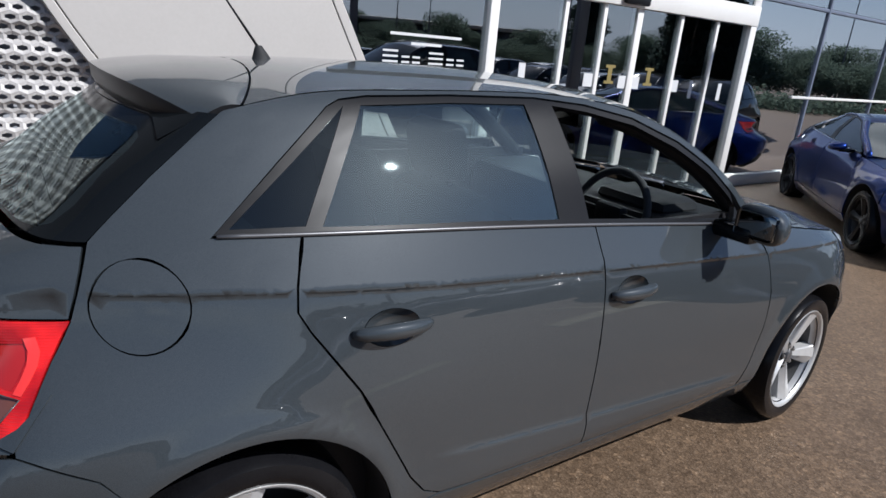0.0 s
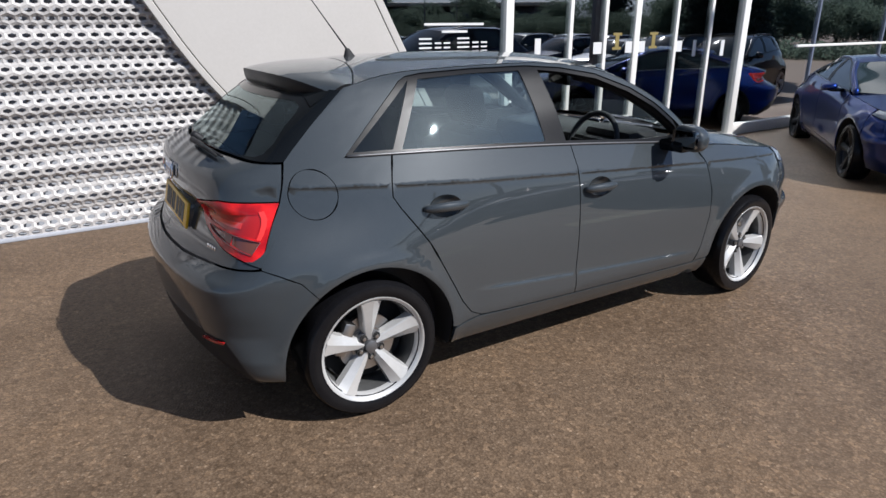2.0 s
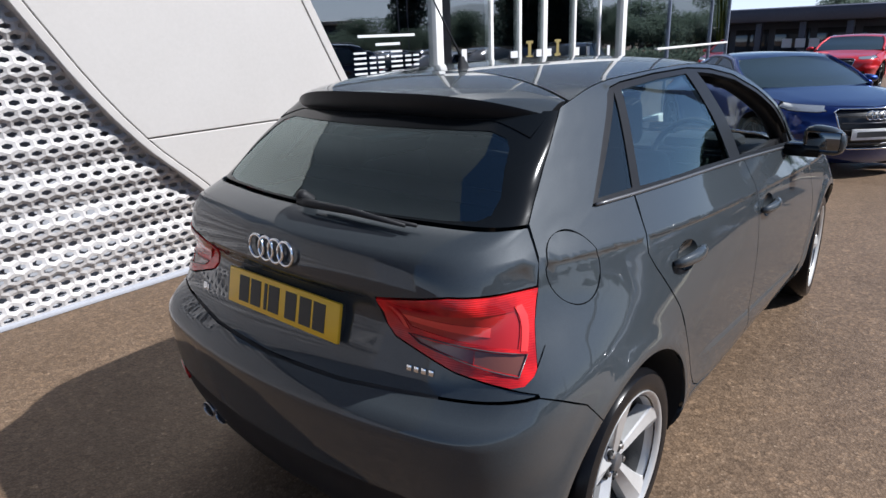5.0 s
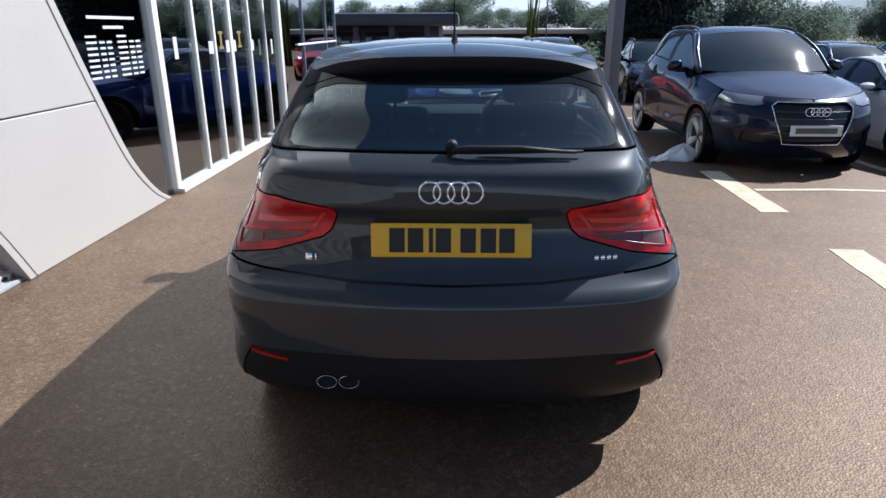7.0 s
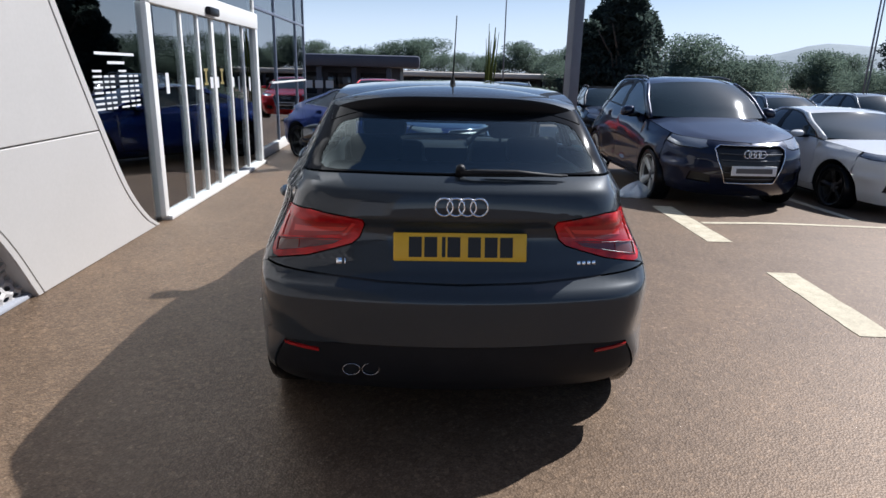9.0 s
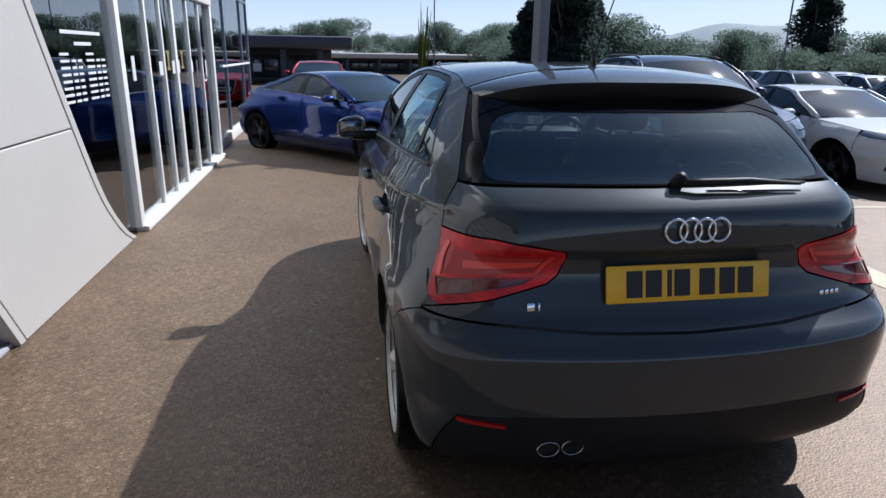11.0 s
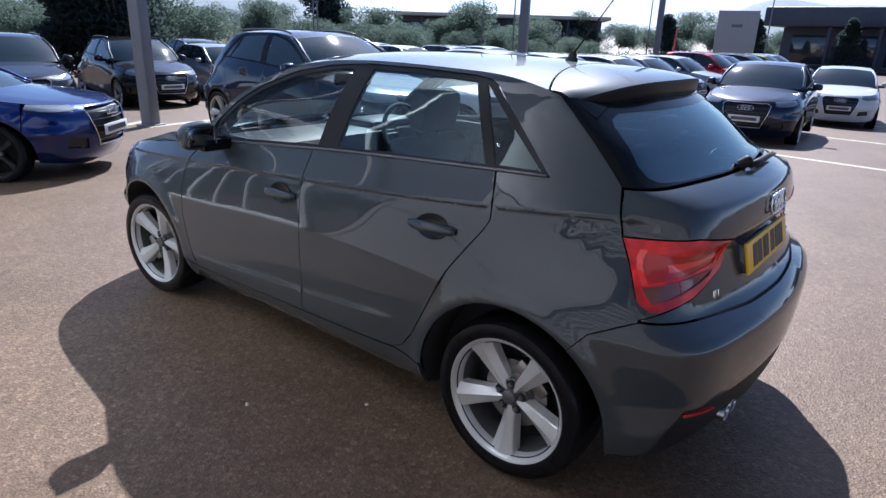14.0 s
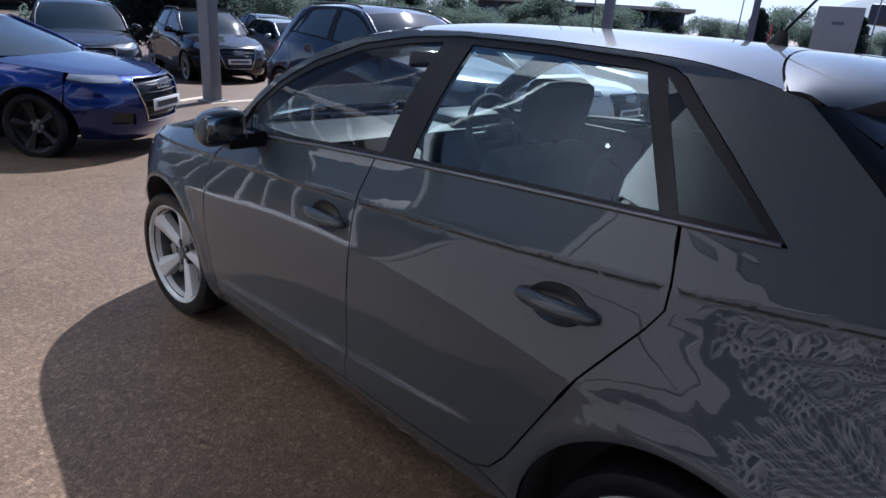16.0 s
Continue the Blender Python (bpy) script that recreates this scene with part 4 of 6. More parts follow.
def car_body(parent, body, bend=None, step=0.03, right_flap=True, full=True, glass=None, rear_glass=None):
    """All panels of a five-door body under one thing."""
    rear, front = shell_of(bend) if bend else (REAR, FRONT)
    glass = glass or M_WINDOW
    rear_glass = rear_glass or M_PRIVACY
    rows = crease_rows(rear) if full else []
    kw = dict(step=step, rows=rows)
    # doors
    handle_r, handle_f = (-0.886, 0.868), (-0.030, 0.838)
    cups_r = [S(ellipse(handle_r[0], handle_r[1], 0.072, 0.043))] if full else []
    cups_f = [S(ellipse(handle_f[0], handle_f[1], 0.072, 0.043))] if full else []
    fd = S(BELTRUN(0.69, -0.167)) + S(B_GAP[1:]) + S([(0.30, 0.300), (0.75, 0.292)]) + S(F_GAP[-2:0:-1])
    rd = S(BELTRUN(-0.167, -1.076)) + S(R_GAP[-2::-1]) + S([(-0.40, 0.322), (-0.146, 0.312)]) + S(B_GAP[-2:0:-1])
    doors = []
    for name, outline, cup, hc in (("front_door", fd, cups_f, handle_f), ("rear_door", rd, cups_r, handle_r)):
        made = panel(name, rear, outline, body, parent, holes=cup, mirror=True, **kw)
        doors.append(made)
        for d, s in zip(made, (1, -1)):
            if full:
                door_handle(d, rear, hc, s, body)
    # body side with roof arch and rear quarter
    archr = arc(-AX, 0.30, ARCH, 128, 3, 30)
    side = S([(0.775, 0.972)]) + S([(y, RAIL(y)) for y in np.linspace(0.74, -1.19, 34)]) + S(GLASS_EDGE) + S(LAMP_OUT) + S(BUMP_SEAM[:-1]) + S(archr) + S([(-0.842, 0.312)]) + S(R_GAP) + S(DLO_TOP) + S([(0.695, 0.985)])
    flap = S(ellipse(-1.412, 0.966, 0.089, 0.089, 36))
    if full and right_flap:
        panel("side_frame", rear, side, body, parent, holes=[flap], **kw)
        panel("fuel_flap", rear, S(ellipse(-1.412, 0.966, 0.0908, 0.0908, 36)), body, parent, **kw)
        left = panel("side_frame", rear, side, body, parent, **kw)
        me = left.data
        flip_x(me)
    else:
        panel("side_frame", rear, side, body, parent, mirror=True, **kw)
    panel("sill", rear, S([(-0.854, 0.305), (-0.72, 0.333), (-0.40, 0.318), (-0.146, 0.308), (0.30, 0.296), (0.75, 0.288), (0.854, 0.302), (0.852, 0.20), (0.3, 0.205), (-0.852, 0.212)]), body, parent, mirror=True, step=step)
    archf = arc(AX, 0.30, ARCH, 40, 177, 30)
    panel("front_fender", rear, S([(y, HOODLINE(y) - 0.002) for y in np.linspace(0.735, 1.50, 10)]) + S([(1.535, 0.70), (1.528, 0.60)]) + S(archf) + S([(0.850, 0.305), (0.755, 0.292)]) + S(F_GAP[-2::-1]), body, parent, mirror=True, **kw)
    # side windows
    dlo = S(BELTRUN(0.66, -1.262, 10, 0.002)) + S(DLO_TOP[1:-1])
    panel("window_frame", rear, dlo, M_SATIN, parent, holes=[S(WIN_FRONT), S(WIN_REAR), S(WIN_QUARTER)], mirror=True, step=step, gap=0.001, lift=-0.003, label="satin black window surround")
    for nm, w, g in (("front_window", WIN_FRONT, glass), ("rear_window", WIN_REAR, M_SIDEGLASS if full else rear_glass), ("quarter_window", WIN_QUARTER, M_QUARTER if full else rear_glass)):
        made = panel(nm, rear, S(w), g, parent, mirror=True, step=step * 2, gap=-0.002, lift=-0.006, depth=0.003)
        if full and nm == "front_window":
            # the driver's window is wound down
            bpy.data.objects.remove(made[0])
    # tail
    ge = S(GLASS_EDGE)
    mir = lambda specs: [('u', -rear.u_of(s), s[2]) for s in reversed(dense(specs))]
    both = lambda half: half + mir(half)
    gate_glass_half = [('r', 0.0, 1.340)] + [('s', -1.205, 1.330)] + ge[1:] + [('r', 0.40, 1.088)]
    pane_half = [('r', 0.0, 1.290), ('r', 0.43, 1.282), ('u', 0.590, 1.266), ('u', 0.622, 1.245), ('u', 0.645, 1.20), ('u', 0.668, 1.145), ('u', 0.655, 1.112), ('u', 0.615, 1.100), ('r', 0.47, 1.096), ('r', 0.0, 1.094)]
    panel("tailgate_glass_border", rear, both(gate_glass_half), M_BLACK, parent, holes=[both(pane_half[1:-1])], step=step, gap=0.002, lift=-0.002, label="black border of the rear window")
    o = panel("tailgate_glass", rear, both(pane_half[1:-1]), rear_glass, parent, step=step * 2, gap=-0.002, lift=-0.004, depth=0.003)
    lamp_half = S(LAMP_OUT) + [('r', 0.60, 0.772), ('r', 0.425, 0.824), ('r', 0.395, 0.850), ('r', 0.374, 0.902), ('r', 0.382, 0.922), ('r', 0.58, 0.953)]
    gate_half = [('r', 0.0, 1.084), ('r', 0.40, 1.084), ('s', -1.492, 1.080), ('s', -1.520, 1.0), ('s', -1.535, 0.948)] + [('r', 0.58, 0.955), ('r', 0.382, 0.924), ('r', 0.372, 0.902), ('r', 0.393, 0.848), ('r', 0.424, 0.822), ('r', 0.60, 0.770), ('s', -1.650, 0.733)] + [('s', -1.655, 0.726), ('r', 0.58, 0.709), ('r', 0.3, 0.694), ('r', 0.0, 0.690)]
    panel("tailgate", rear, gate_half[:-1] + [('r', 0.0, 0.690)] + mir(gate_half[1:-1]), body, parent, step=step)
    # added dark strip that stops light showing through the tailgate gap
    seam_half = [('r', 0.0, 0.735), ('r', 0.56, 0.750), ('r', 0.60, 0.670), ('r', 0.0, 0.650)]
    panel("tail_seam", rear, seam_half + mir(seam_half[1:-1]), M_GAPSHADE, parent, step=step * 2, lift=-0.016, label="black rubber behind the tailgate gap")
    tail_lamp(parent, rear, lamp_half, step, body)
    bump_half = [('r', 0.0, 0.687), ('r', 0.3, 0.691), ('r', 0.58, 0.706)] + S(BUMP_SEAM) + S(arc(-AX, 0.30, ARCH, 129, 178, 16)) + [('s', -1.60, 0.243), ('s', -1.70, 0.262), ('r', 0.725, 0.385), ('r', 0.690, 0.440), ('r', 0.50, 0.450)]
    panel("rear_bumper", rear, bump_half + mir(bump_half[1:]), body, parent, step=step, gap=0.0008)
    val_half = [('r', 0.50, 0.448), ('r', 0.688, 0.438), ('r', 0.723, 0.383), ('s', -1.702, 0.262), ('s', -1.66, 0.215), ('r', 0.56, 0.205), ('r', 0.2, 0.20)]
    panel("lower_valance", rear, val_half + mir(val_half), M_PLASTIC, parent, step=step, lift=-0.005)
    # roof, screen, hood
    ry0, ry1 = 0.20, -1.15

    def r_edge(t):
        return roof_edge(ry0 + (ry1 - ry0) * t)

    def r_mid(t):
        y = 0.34 + (-1.02 - 0.34) * t
        return (0, y, ROOF_MID(y))
    blend_patch("roof", r_edge, r_mid, body, parent, 34 if full else 14, 20 if full else 8, 2.2, bend, flip=True)

    def s_edge(t):
        return roof_edge(0.76 + (0.20 - 0.76) * t)

    def s_mid(t):
        y = 1.03 + (0.34 - 1.03) * t
        return (0, y, SHIELD_MID(y))
    blend_patch("windscreen", s_edge, s_mid, glass, parent, 16, 12, 2.2, bend, flip=True)
    spoiler(parent, body, bend, full)
    hood("bonnet", front, body, parent, bend, 26 if full else 14, 14 if full else 8)
    front_end(parent, front, rear, body, step, bend, full)
    # wheel wells and floor
    for ay in (-AX, AX):
        for s in (1, -1):
            v, f = [], []
            pts = arc(ay, 0.30, ARCH + 0.002, -12, 192, 24)
            for y, z in pts:
                w0 = hatch_width(max(-1.62, min(1.6, y)), max(0.25, z)) - 0.012
                for x in (w0, w0 - 0.10, 0.45):
                    p = Vector((s * x, y, z))
                    v.append(bend(p) if bend else p)
            f = grid_faces(len(pts), 3, s < 0)
            c = len(v)
            p = Vector((s * 0.45, ay, 0.30))
            v.append(bend(p) if bend else p)
            f += [(i * 3 + 2, (i + 1) * 3 + 2, c) for i in range(len(pts) - 1)]
            mesh_object("wheel_well", v, f, M_DARKWELL, parent)
    under = boxed(-0.74, 0.74, -0.85, 0.85, 0.17, 0.24, 0.02)
    box(under, -0.46, 0.46, -1.70, 1.80, 0.19, 0.27, 0.02)
    if bend:
        for v in under.verts:
            v.co = bend(v.co)
    part("underbody", under, M_DARKWELL, parent)


def flip_x(me):
    nn = [tuple((-c.vector[0], c.vector[1], c.vector[2])) for c in me.corner_normals]
    vn = {}
    for l, n in zip(me.loops, nn):
        vn[l.vertex_index] = n
    for v in me.vertices:
        v.co.x = -v.co.x
    me.flip_normals()
    me.normals_split_custom_set_from_vertices([vn.get(i, (0, 0, 1)) for i in range(len(me.vertices))])


def door_handle(door, skin, c, s, body):
    """A bowed pull handle over a scooped cup."""
    v, f = [], []
    n, m = 28, 6
    for j in range(m + 1):
        r = j / m
        for i in range(n):
            a = 2 * math.pi * i / n
            y, z = c[0] + 0.073 * r * math.cos(a), c[1] + 0.044 * r * math.sin(a)
            u = skin.u_of(('s', y, z))
            p = skin.place(u, z) - skin.normal(u, z) * (0.030 * (1 - r ** 2.4))
            v.append(Vector((s * p.x, p.y, p.z)))
    for j in range(m):
        for i in range(n):
            k = (i + 1) % n
            q = (j * n + i, j * n + k, (j + 1) * n + k, (j + 1) * n + i)
            f.append(q if s < 0 else q[::-1])
    mesh_object("handle_cup", v, f, body, door)
    path, rad = [], []
    for i in range(15):
        t = i / 14
        y = c[0] - 0.103 + 0.206 * t
        z = c[1] - 0.002
        u = skin.u_of(('s', y, z))
        k = math.sin(math.pi * t)
        p = skin.place(u, z) + skin.normal(u, z) * (0.004 + 0.026 * k ** 0.6)
        path.append((s * p.x, p.y, p.z))
        rad.append(0.008 + 0.009 * k ** 0.5)
    v, f = tube(path, rad, 10)
    for i in range(len(path)):
        for k in range(10):
            q = v[i * 10 + k]
            q.z = path[i][2] + (q.z - path[i][2]) * 1.25
    mesh_object("door_handle", v, f if s > 0 else f, body, door, "body-coloured pull handle")


def tail_lamp(parent, rear, half, step, body):
    uo_t, uo_b = rear.u_of(half[0]), rear.u_of(half[3])
    ui_t, ui_b = rear.u_of(('r', 0.385, 0.922)), rear.u_of(('r', 0.425, 0.826))

    def L(a, b):
        ut, ub = uo_t + (ui_t - uo_t) * a, uo_b + (ui_b - uo_b) * a
        zt, zb = 0.946 + (0.922 - 0.946) * a + 0.018 * a * (1 - a), 0.735 + (0.826 - 0.735) * a - 0.02 * a * (1 - a)
        return ('u', ut + (ub - ut) * b, zt + (zb - zt) * b)
    amber = [L(0.12, 0.66), L(0.46, 0.68), L(0.46, 0.86), L(0.16, 0.86)]
    wedge = [L(0.465, 0.68), L(0.86, 0.80), L(0.80, 0.86), L(0.465, 0.86)]
    inner = [L(0.16, 0.19), L(0.92, 0.22), L(0.86, 0.60), L(0.18, 0.60)]
    bar = [L(0.36, 0.36), L(0.90, 0.36), L(0.87, 0.48), L(0.37, 0.48)]
    guide = [L(0.105, 0.13), L(0.150, 0.14), L(0.160, 0.62), L(0.118, 0.62)]
    guide2 = [L(0.935, 0.16), L(0.965, 0.17), L(0.905, 0.66), L(0.875, 0.66)]
    rim_line = [L(0.115, 0.65), L(0.46, 0.655), L(0.70, 0.70), L(0.88, 0.77), L(0.80, 0.87), L(0.46, 0.88), L(0.155, 0.88)]
    corner = [L(-0.01, 0.58), L(-0.01, 1.01), L(0.20, 1.01), L(0.105, 0.955), L(0.045, 0.85)]
    panel("lamp_surround", rear, corner, body, parent, step=step * 0.8, gap=0.0, lift=0.0045, depth=0.004, mirror=True)
    for o, s in zip(panel("tail_lamp", rear, half, M_RED, parent, holes=[amber, wedge, inner], step=step * 0.8, gap=0.0006, lift=0.003, depth=0.03, mirror=True, label="red tail lamp lens"), (1, -1)):
        for nm, sp, mt in (("indicator_lens", amber, M_AMBER), ("lamp_insert", wedge, M_LAMPSMOKE), ("brake_lens", inner, M_REDDARK), ("light_bar", bar, M_RED2), ("light_guide", guide, M_RED2), ("light_guide", guide2, M_RED2)):
            q = panel(nm, rear, sp, mt, o, step=step * 0.8, gap=-0.001, lift=0.0048 if nm == "light_guide" else 0.0025 if nm == "light_bar" else 0.0005, depth=0.01)
            if s < 0:
                flip_x(q.data)
        pts = [rear.place(u, z) + rear.normal(u, z) * 0.005 for u, z in rear.outline(rim_line, 0.03)]
        v, f = tube([(s * p.x, p.y, p.z) for p in pts], 0.0016, 5, True)
        mesh_object("lens_edge", v, f, M_TRIM, o, "thin pale edge round the lower lens")


def spoiler(parent, body, bend, full):
    n = 24 if full else 10
    v, lip, ends = [], [], []
    for i in range(-n, n + 1):
        s = i / n
        k = abs(s) ** 2.2
        x = 0.548 * s
        y0, z0 = -1.024 + (-1.154 + 1.024) * k, ROOF_MID(-1.02) + (RAIL(-1.15) - ROOF_MID(-1.02)) * k - 0.001
        k2 = abs(s) ** 3.0
        y1, z1 = -1.374 + 0.139 * k2, 1.382 - 0.062 * abs(s) ** 3.6
        sec = []
        for t in (0.0, 0.25, 0.5, 0.75, 0.93):
            sec.append((y0 + (y1 - y0) * t, z0 + (z1 - z0) * t + 0.010 * math.sin(math.pi * t)))
        sec += [(y1 - 0.006, z1 - 0.005), (y1 - 0.007, z1 - 0.012), (y1 - 0.004, z1 - 0.042), (y1 + 0.008, z1 - 0.068)]
        ug = min(1.304, z1 - 0.055)
        yg = rear_y(x, ug)
        sec += [(y1 + 0.03, z1 - 0.074), (yg + 0.005, ug + 0.004), (yg + 0.05, ug - 0.004)]
        for k, (y, z) in enumerate(sec):
            p = Vector((x, y, z))
            p = bend(p) if bend else p
            if k <= 5:
                v.append(p)
            if k >= 5:
                lip.append(p)
        if abs(i) == n:
            ends.append([bend(Vector((x, y, z))) if bend else Vector((x, y, z)) for y, z in sec])
    o = mesh_object("roof_spoiler", v, grid_faces(2 * n + 1, 6, True), body, parent)
    faces = grid_faces(2 * n + 1, 7, True)
    for e, turned in zip(ends, (1, -1)):
        k = len(lip)
        lip += e
        faces.append(tuple(range(k, k + len(e)))[::turned])
    q = mesh_object("spoiler_lip", lip, faces, M_SATIN, o, "black underside of the spoiler")
    bm = boxed(-0.16, 0.16, -0.006, 0.006, -0.009, 0.009, 0.003)
    q = part("high_brake_lamp", bm, M_DARKRED, parent)
    p = Vector((0, -1.352, 1.335))
    q.matrix_local = Matrix.Translation(bend(p) if bend else p)


def rear_y(x, z):
    return REAR.place(REAR.u_of(('r', x, z)), z).y


def front_end(parent, front, rear, body, step, bend, full):
    mir = lambda specs: [('u', -front.u_of(s), s[2]) for s in reversed(dense(specs))]
    top = [('r', 0.0, 0.795), ('r', 0.30, 0.800), ('r', 0.50, 0.812)]
    lamp = [('s', 1.538, 0.842), ('s', 1.538, 0.775), ('s', 1.68, 0.735), ('r', 0.52, 0.720), ('r', 0.44, 0.738), ('r', 0.447, 0.768), ('u', 0.485, 0.8095), ('u', 0.595, 0.820), ('u', 0.670, 0.827), ('u', 0.732, 0.834)]
    grille = [('r', 0.0, 0.765), ('r', 0.33, 0.765), ('r', 0.385, 0.725), ('r', 0.36, 0.60), ('r', 0.27, 0.35), ('r', 0.0, 0.345)]
    intake = [('r', 0.42, 0.43), ('r', 0.60, 0.46), ('r', 0.62, 0.36), ('r', 0.40, 0.33)]
    half = [('r', 0.0, 0.793), ('u', 0.278, 0.799), ('u', 0.437, 0.806), ('u', 0.500, 0.811), ('r', 0.452, 0.768), ('r', 0.435, 0.738), ('r', 0.515, 0.715), ('s', 1.68, 0.730), ('s', 1.538, 0.770), ('s', 1.532, 0.60)] + S(arc(AX, 0.30, ARCH, 38, 2, 14)) + [('s', 1.60, 0.22), ('r', 0.45, 0.185), ('r', 0.0, 0.18)]
    gr = grille[1:-1] + mir(grille[1:-1])
    panel("front_bumper", front, half + mir(half[1:-1]), body, parent, holes=[gr, intake, [('u', -front.u_of(s), s[2]) for s in reversed(intake)]], step=step)
    panel("grille", front, gr, M_GRILLE, parent, step=step * 2, lift=-0.02)
    panel("bumper_intake", front, intake, M_GRILLE, parent, step=step * 2, lift=-0.02, mirror=True)
    panel("headlamp", front, lamp, M_HEADLAMP, parent, step=step, lift=0.002, depth=0.03, mirror=True, label="clear glass headlamp")
    ring = front.outline(gr, 0.04)
    pts = [front.place(u, z) + front.normal(u, z) * 0.004 for u, z in ring]
    v, f = tube(pts, 0.008, 6, True)
    mesh_object("grille_frame", v, f, M_CHROME, parent, "chrome grille surround")
    if not full:
        for k in range(5):
            z = 0.40 + 0.07 * k
            w = 0.26 + 0.022 * k
            pts = [front.place(front.u_of(('r', w * t, z)), z) - Vector((0, 0.008, 0)) for t in (-1, -0.5, 0, 0.5, 1)]
            v, f = tube(pts, 0.006, 5)
            mesh_object("grille_slat", v, f, M_TRIM, parent)
        p = front.place(0.0, 0.50)
        n = part("number_plate", boxed(-0.26, 0.26, 0.0, 0.012, -0.055, 0.055, 0.003), M_PLATEW, parent, "white number plate with withheld characters")
        n.matrix_local = Matrix.Translation(p)
        b = part("plate_bar", boxed(-0.21, 0.21, 0.012, 0.0135, -0.028, 0.028), M_TRIM, n, smooth=0)
        rings(parent, front.place(0, 0.685).y + 0.006, front.place(0, 0.685).z, scale=1.25)


def cabin(parent, bend=None, detailed=True):
    """Seats, dashboard, wheel and trim behind the windows."""
    def fix(bm):
        if bend:
            for v in bm.verts:
                v.co = bend(v.co)
        return bm
    tub = boxed(-0.70, 0.70, -1.45, 0.95, 0.25, 0.30)
    for s in (1, -1):
        box(tub, s * 0.69 - 0.012, s * 0.69 + 0.012, -1.30, 0.80, 0.30, 1.0)
    box(tub, -0.68, 0.68, 0.78, 0.82, 0.30, 0.93)
    box(tub, -0.62, 0.62, -1.52, -1.46, 0.30, 1.03)
    part("cabin_trim", fix(tub), M_PLASTIC, parent)
    dash = boxed(-0.66, 0.66, 0.42, 0.86, 0.70, 0.965, 0.06)
    box(dash, 0.19, 0.55, 0.46, 0.70, 0.93, 1.01, 0.04)
    part("dashboard", fix(dash), M_PLASTIC, parent)
    pts = [(0.37 + 0.175 * math.cos(a), 0.36 + 0.06 * math.sin(a), 0.93 + 0.165 * math.sin(a)) for a in [2 * math.pi * k / 32 for k in range(32)]]
    v, f = tube([bend(Vector(p)) if bend else p for p in pts], 0.015, 8, True)
    st = mesh_object("steering_wheel", v, f, M_SEAT, parent)
    hub = boxed(0.30, 0.44, 0.345, 0.40, 0.89, 0.97, 0.02)
    box(hub, 0.20, 0.54, 0.355, 0.375, 0.92, 0.945, 0.008)
    part("wheel_hub", fix(hub), M_PLASTIC, st)
    for sx in (0.36, -0.36):
        seat = boxed(sx - 0.24, sx + 0.24, -0.32, 0.20, 0.42, 0.58, 0.05)
        st2 = part("front_seat", fix(seat), M_SEAT, parent)
        back = boxed(-0.23, 0.23, -0.065, 0.065, 0.0, 0.62, 0.05)
        box(back, -0.245, -0.15, -0.03, 0.10, 0.05, 0.50, 0.03)
        box(back, 0.15, 0.245, -0.03, 0.10, 0.05, 0.50, 0.03)
        for q in back.verts:
            q.co = pose(sx, -0.32, 0.49, 14) @ q.co
        part("backrest", fix(back), M_SEAT, st2)
        hr = boxed(-0.125, 0.125, -0.05, 0.05, 0.66, 0.84, 0.04)
        box(hr, -0.06, -0.045, -0.008, 0.008, 0.58, 0.70)
        box(hr, 0.045, 0.06, -0.008, 0.008, 0.58, 0.70)
        for q in hr.verts:
            q.co = pose(sx, -0.33, 0.47, 12) @ q.co
        part("headrest", fix(hr), M_SEAT, st2)
    bench = boxed(-0.60, 0.60, -1.00, -0.52, 0.42, 0.58, 0.06)
    b = part("rear_bench", fix(bench), M_SEAT, parent)
    back = boxed(-0.60, 0.60, -0.07, 0.07, 0.0, 0.56, 0.05)
    for q in back.verts:
        q.co = pose(0, -1.02, 0.53, 18) @ q.co
    part("bench_back", fix(back), M_SEAT, b)
    for sx in (0.36, -0.36):
        hr = boxed(sx - 0.12, sx + 0.12, -1.27, -1.18, 1.08, 1.20, 0.035)
        part("headrest", fix(hr), M_SEAT, b)
    shelf = boxed(-0.55, 0.55, -1.56, -1.22, 1.00, 1.025, 0.008)
    part("parcel_shelf", fix(shelf), M_PLASTIC, parent)
    if detailed:
        def r_edge(t):
            x, y, z = roof_edge(0.16 - 1.28 * t)
            return (x - 0.03, y, z - 0.03)

        def r_mid(t):
            y = 0.28 - 1.40 * t
            return (0, y, ROOF_MID(y) - 0.035)
        blend_patch("headliner", r_edge, r_mid, M_LINER, parent, 10, 8, 2.2, bend)
        mirror = boxed(-0.115, 0.115, -0.015, 0.015, -0.035, 0.035, 0.012)
        o = part("interior_mirror", mirror, M_BLACK, parent)
        o.matrix_local = pose(0, 0.42, 1.26, 8, 0, -12)


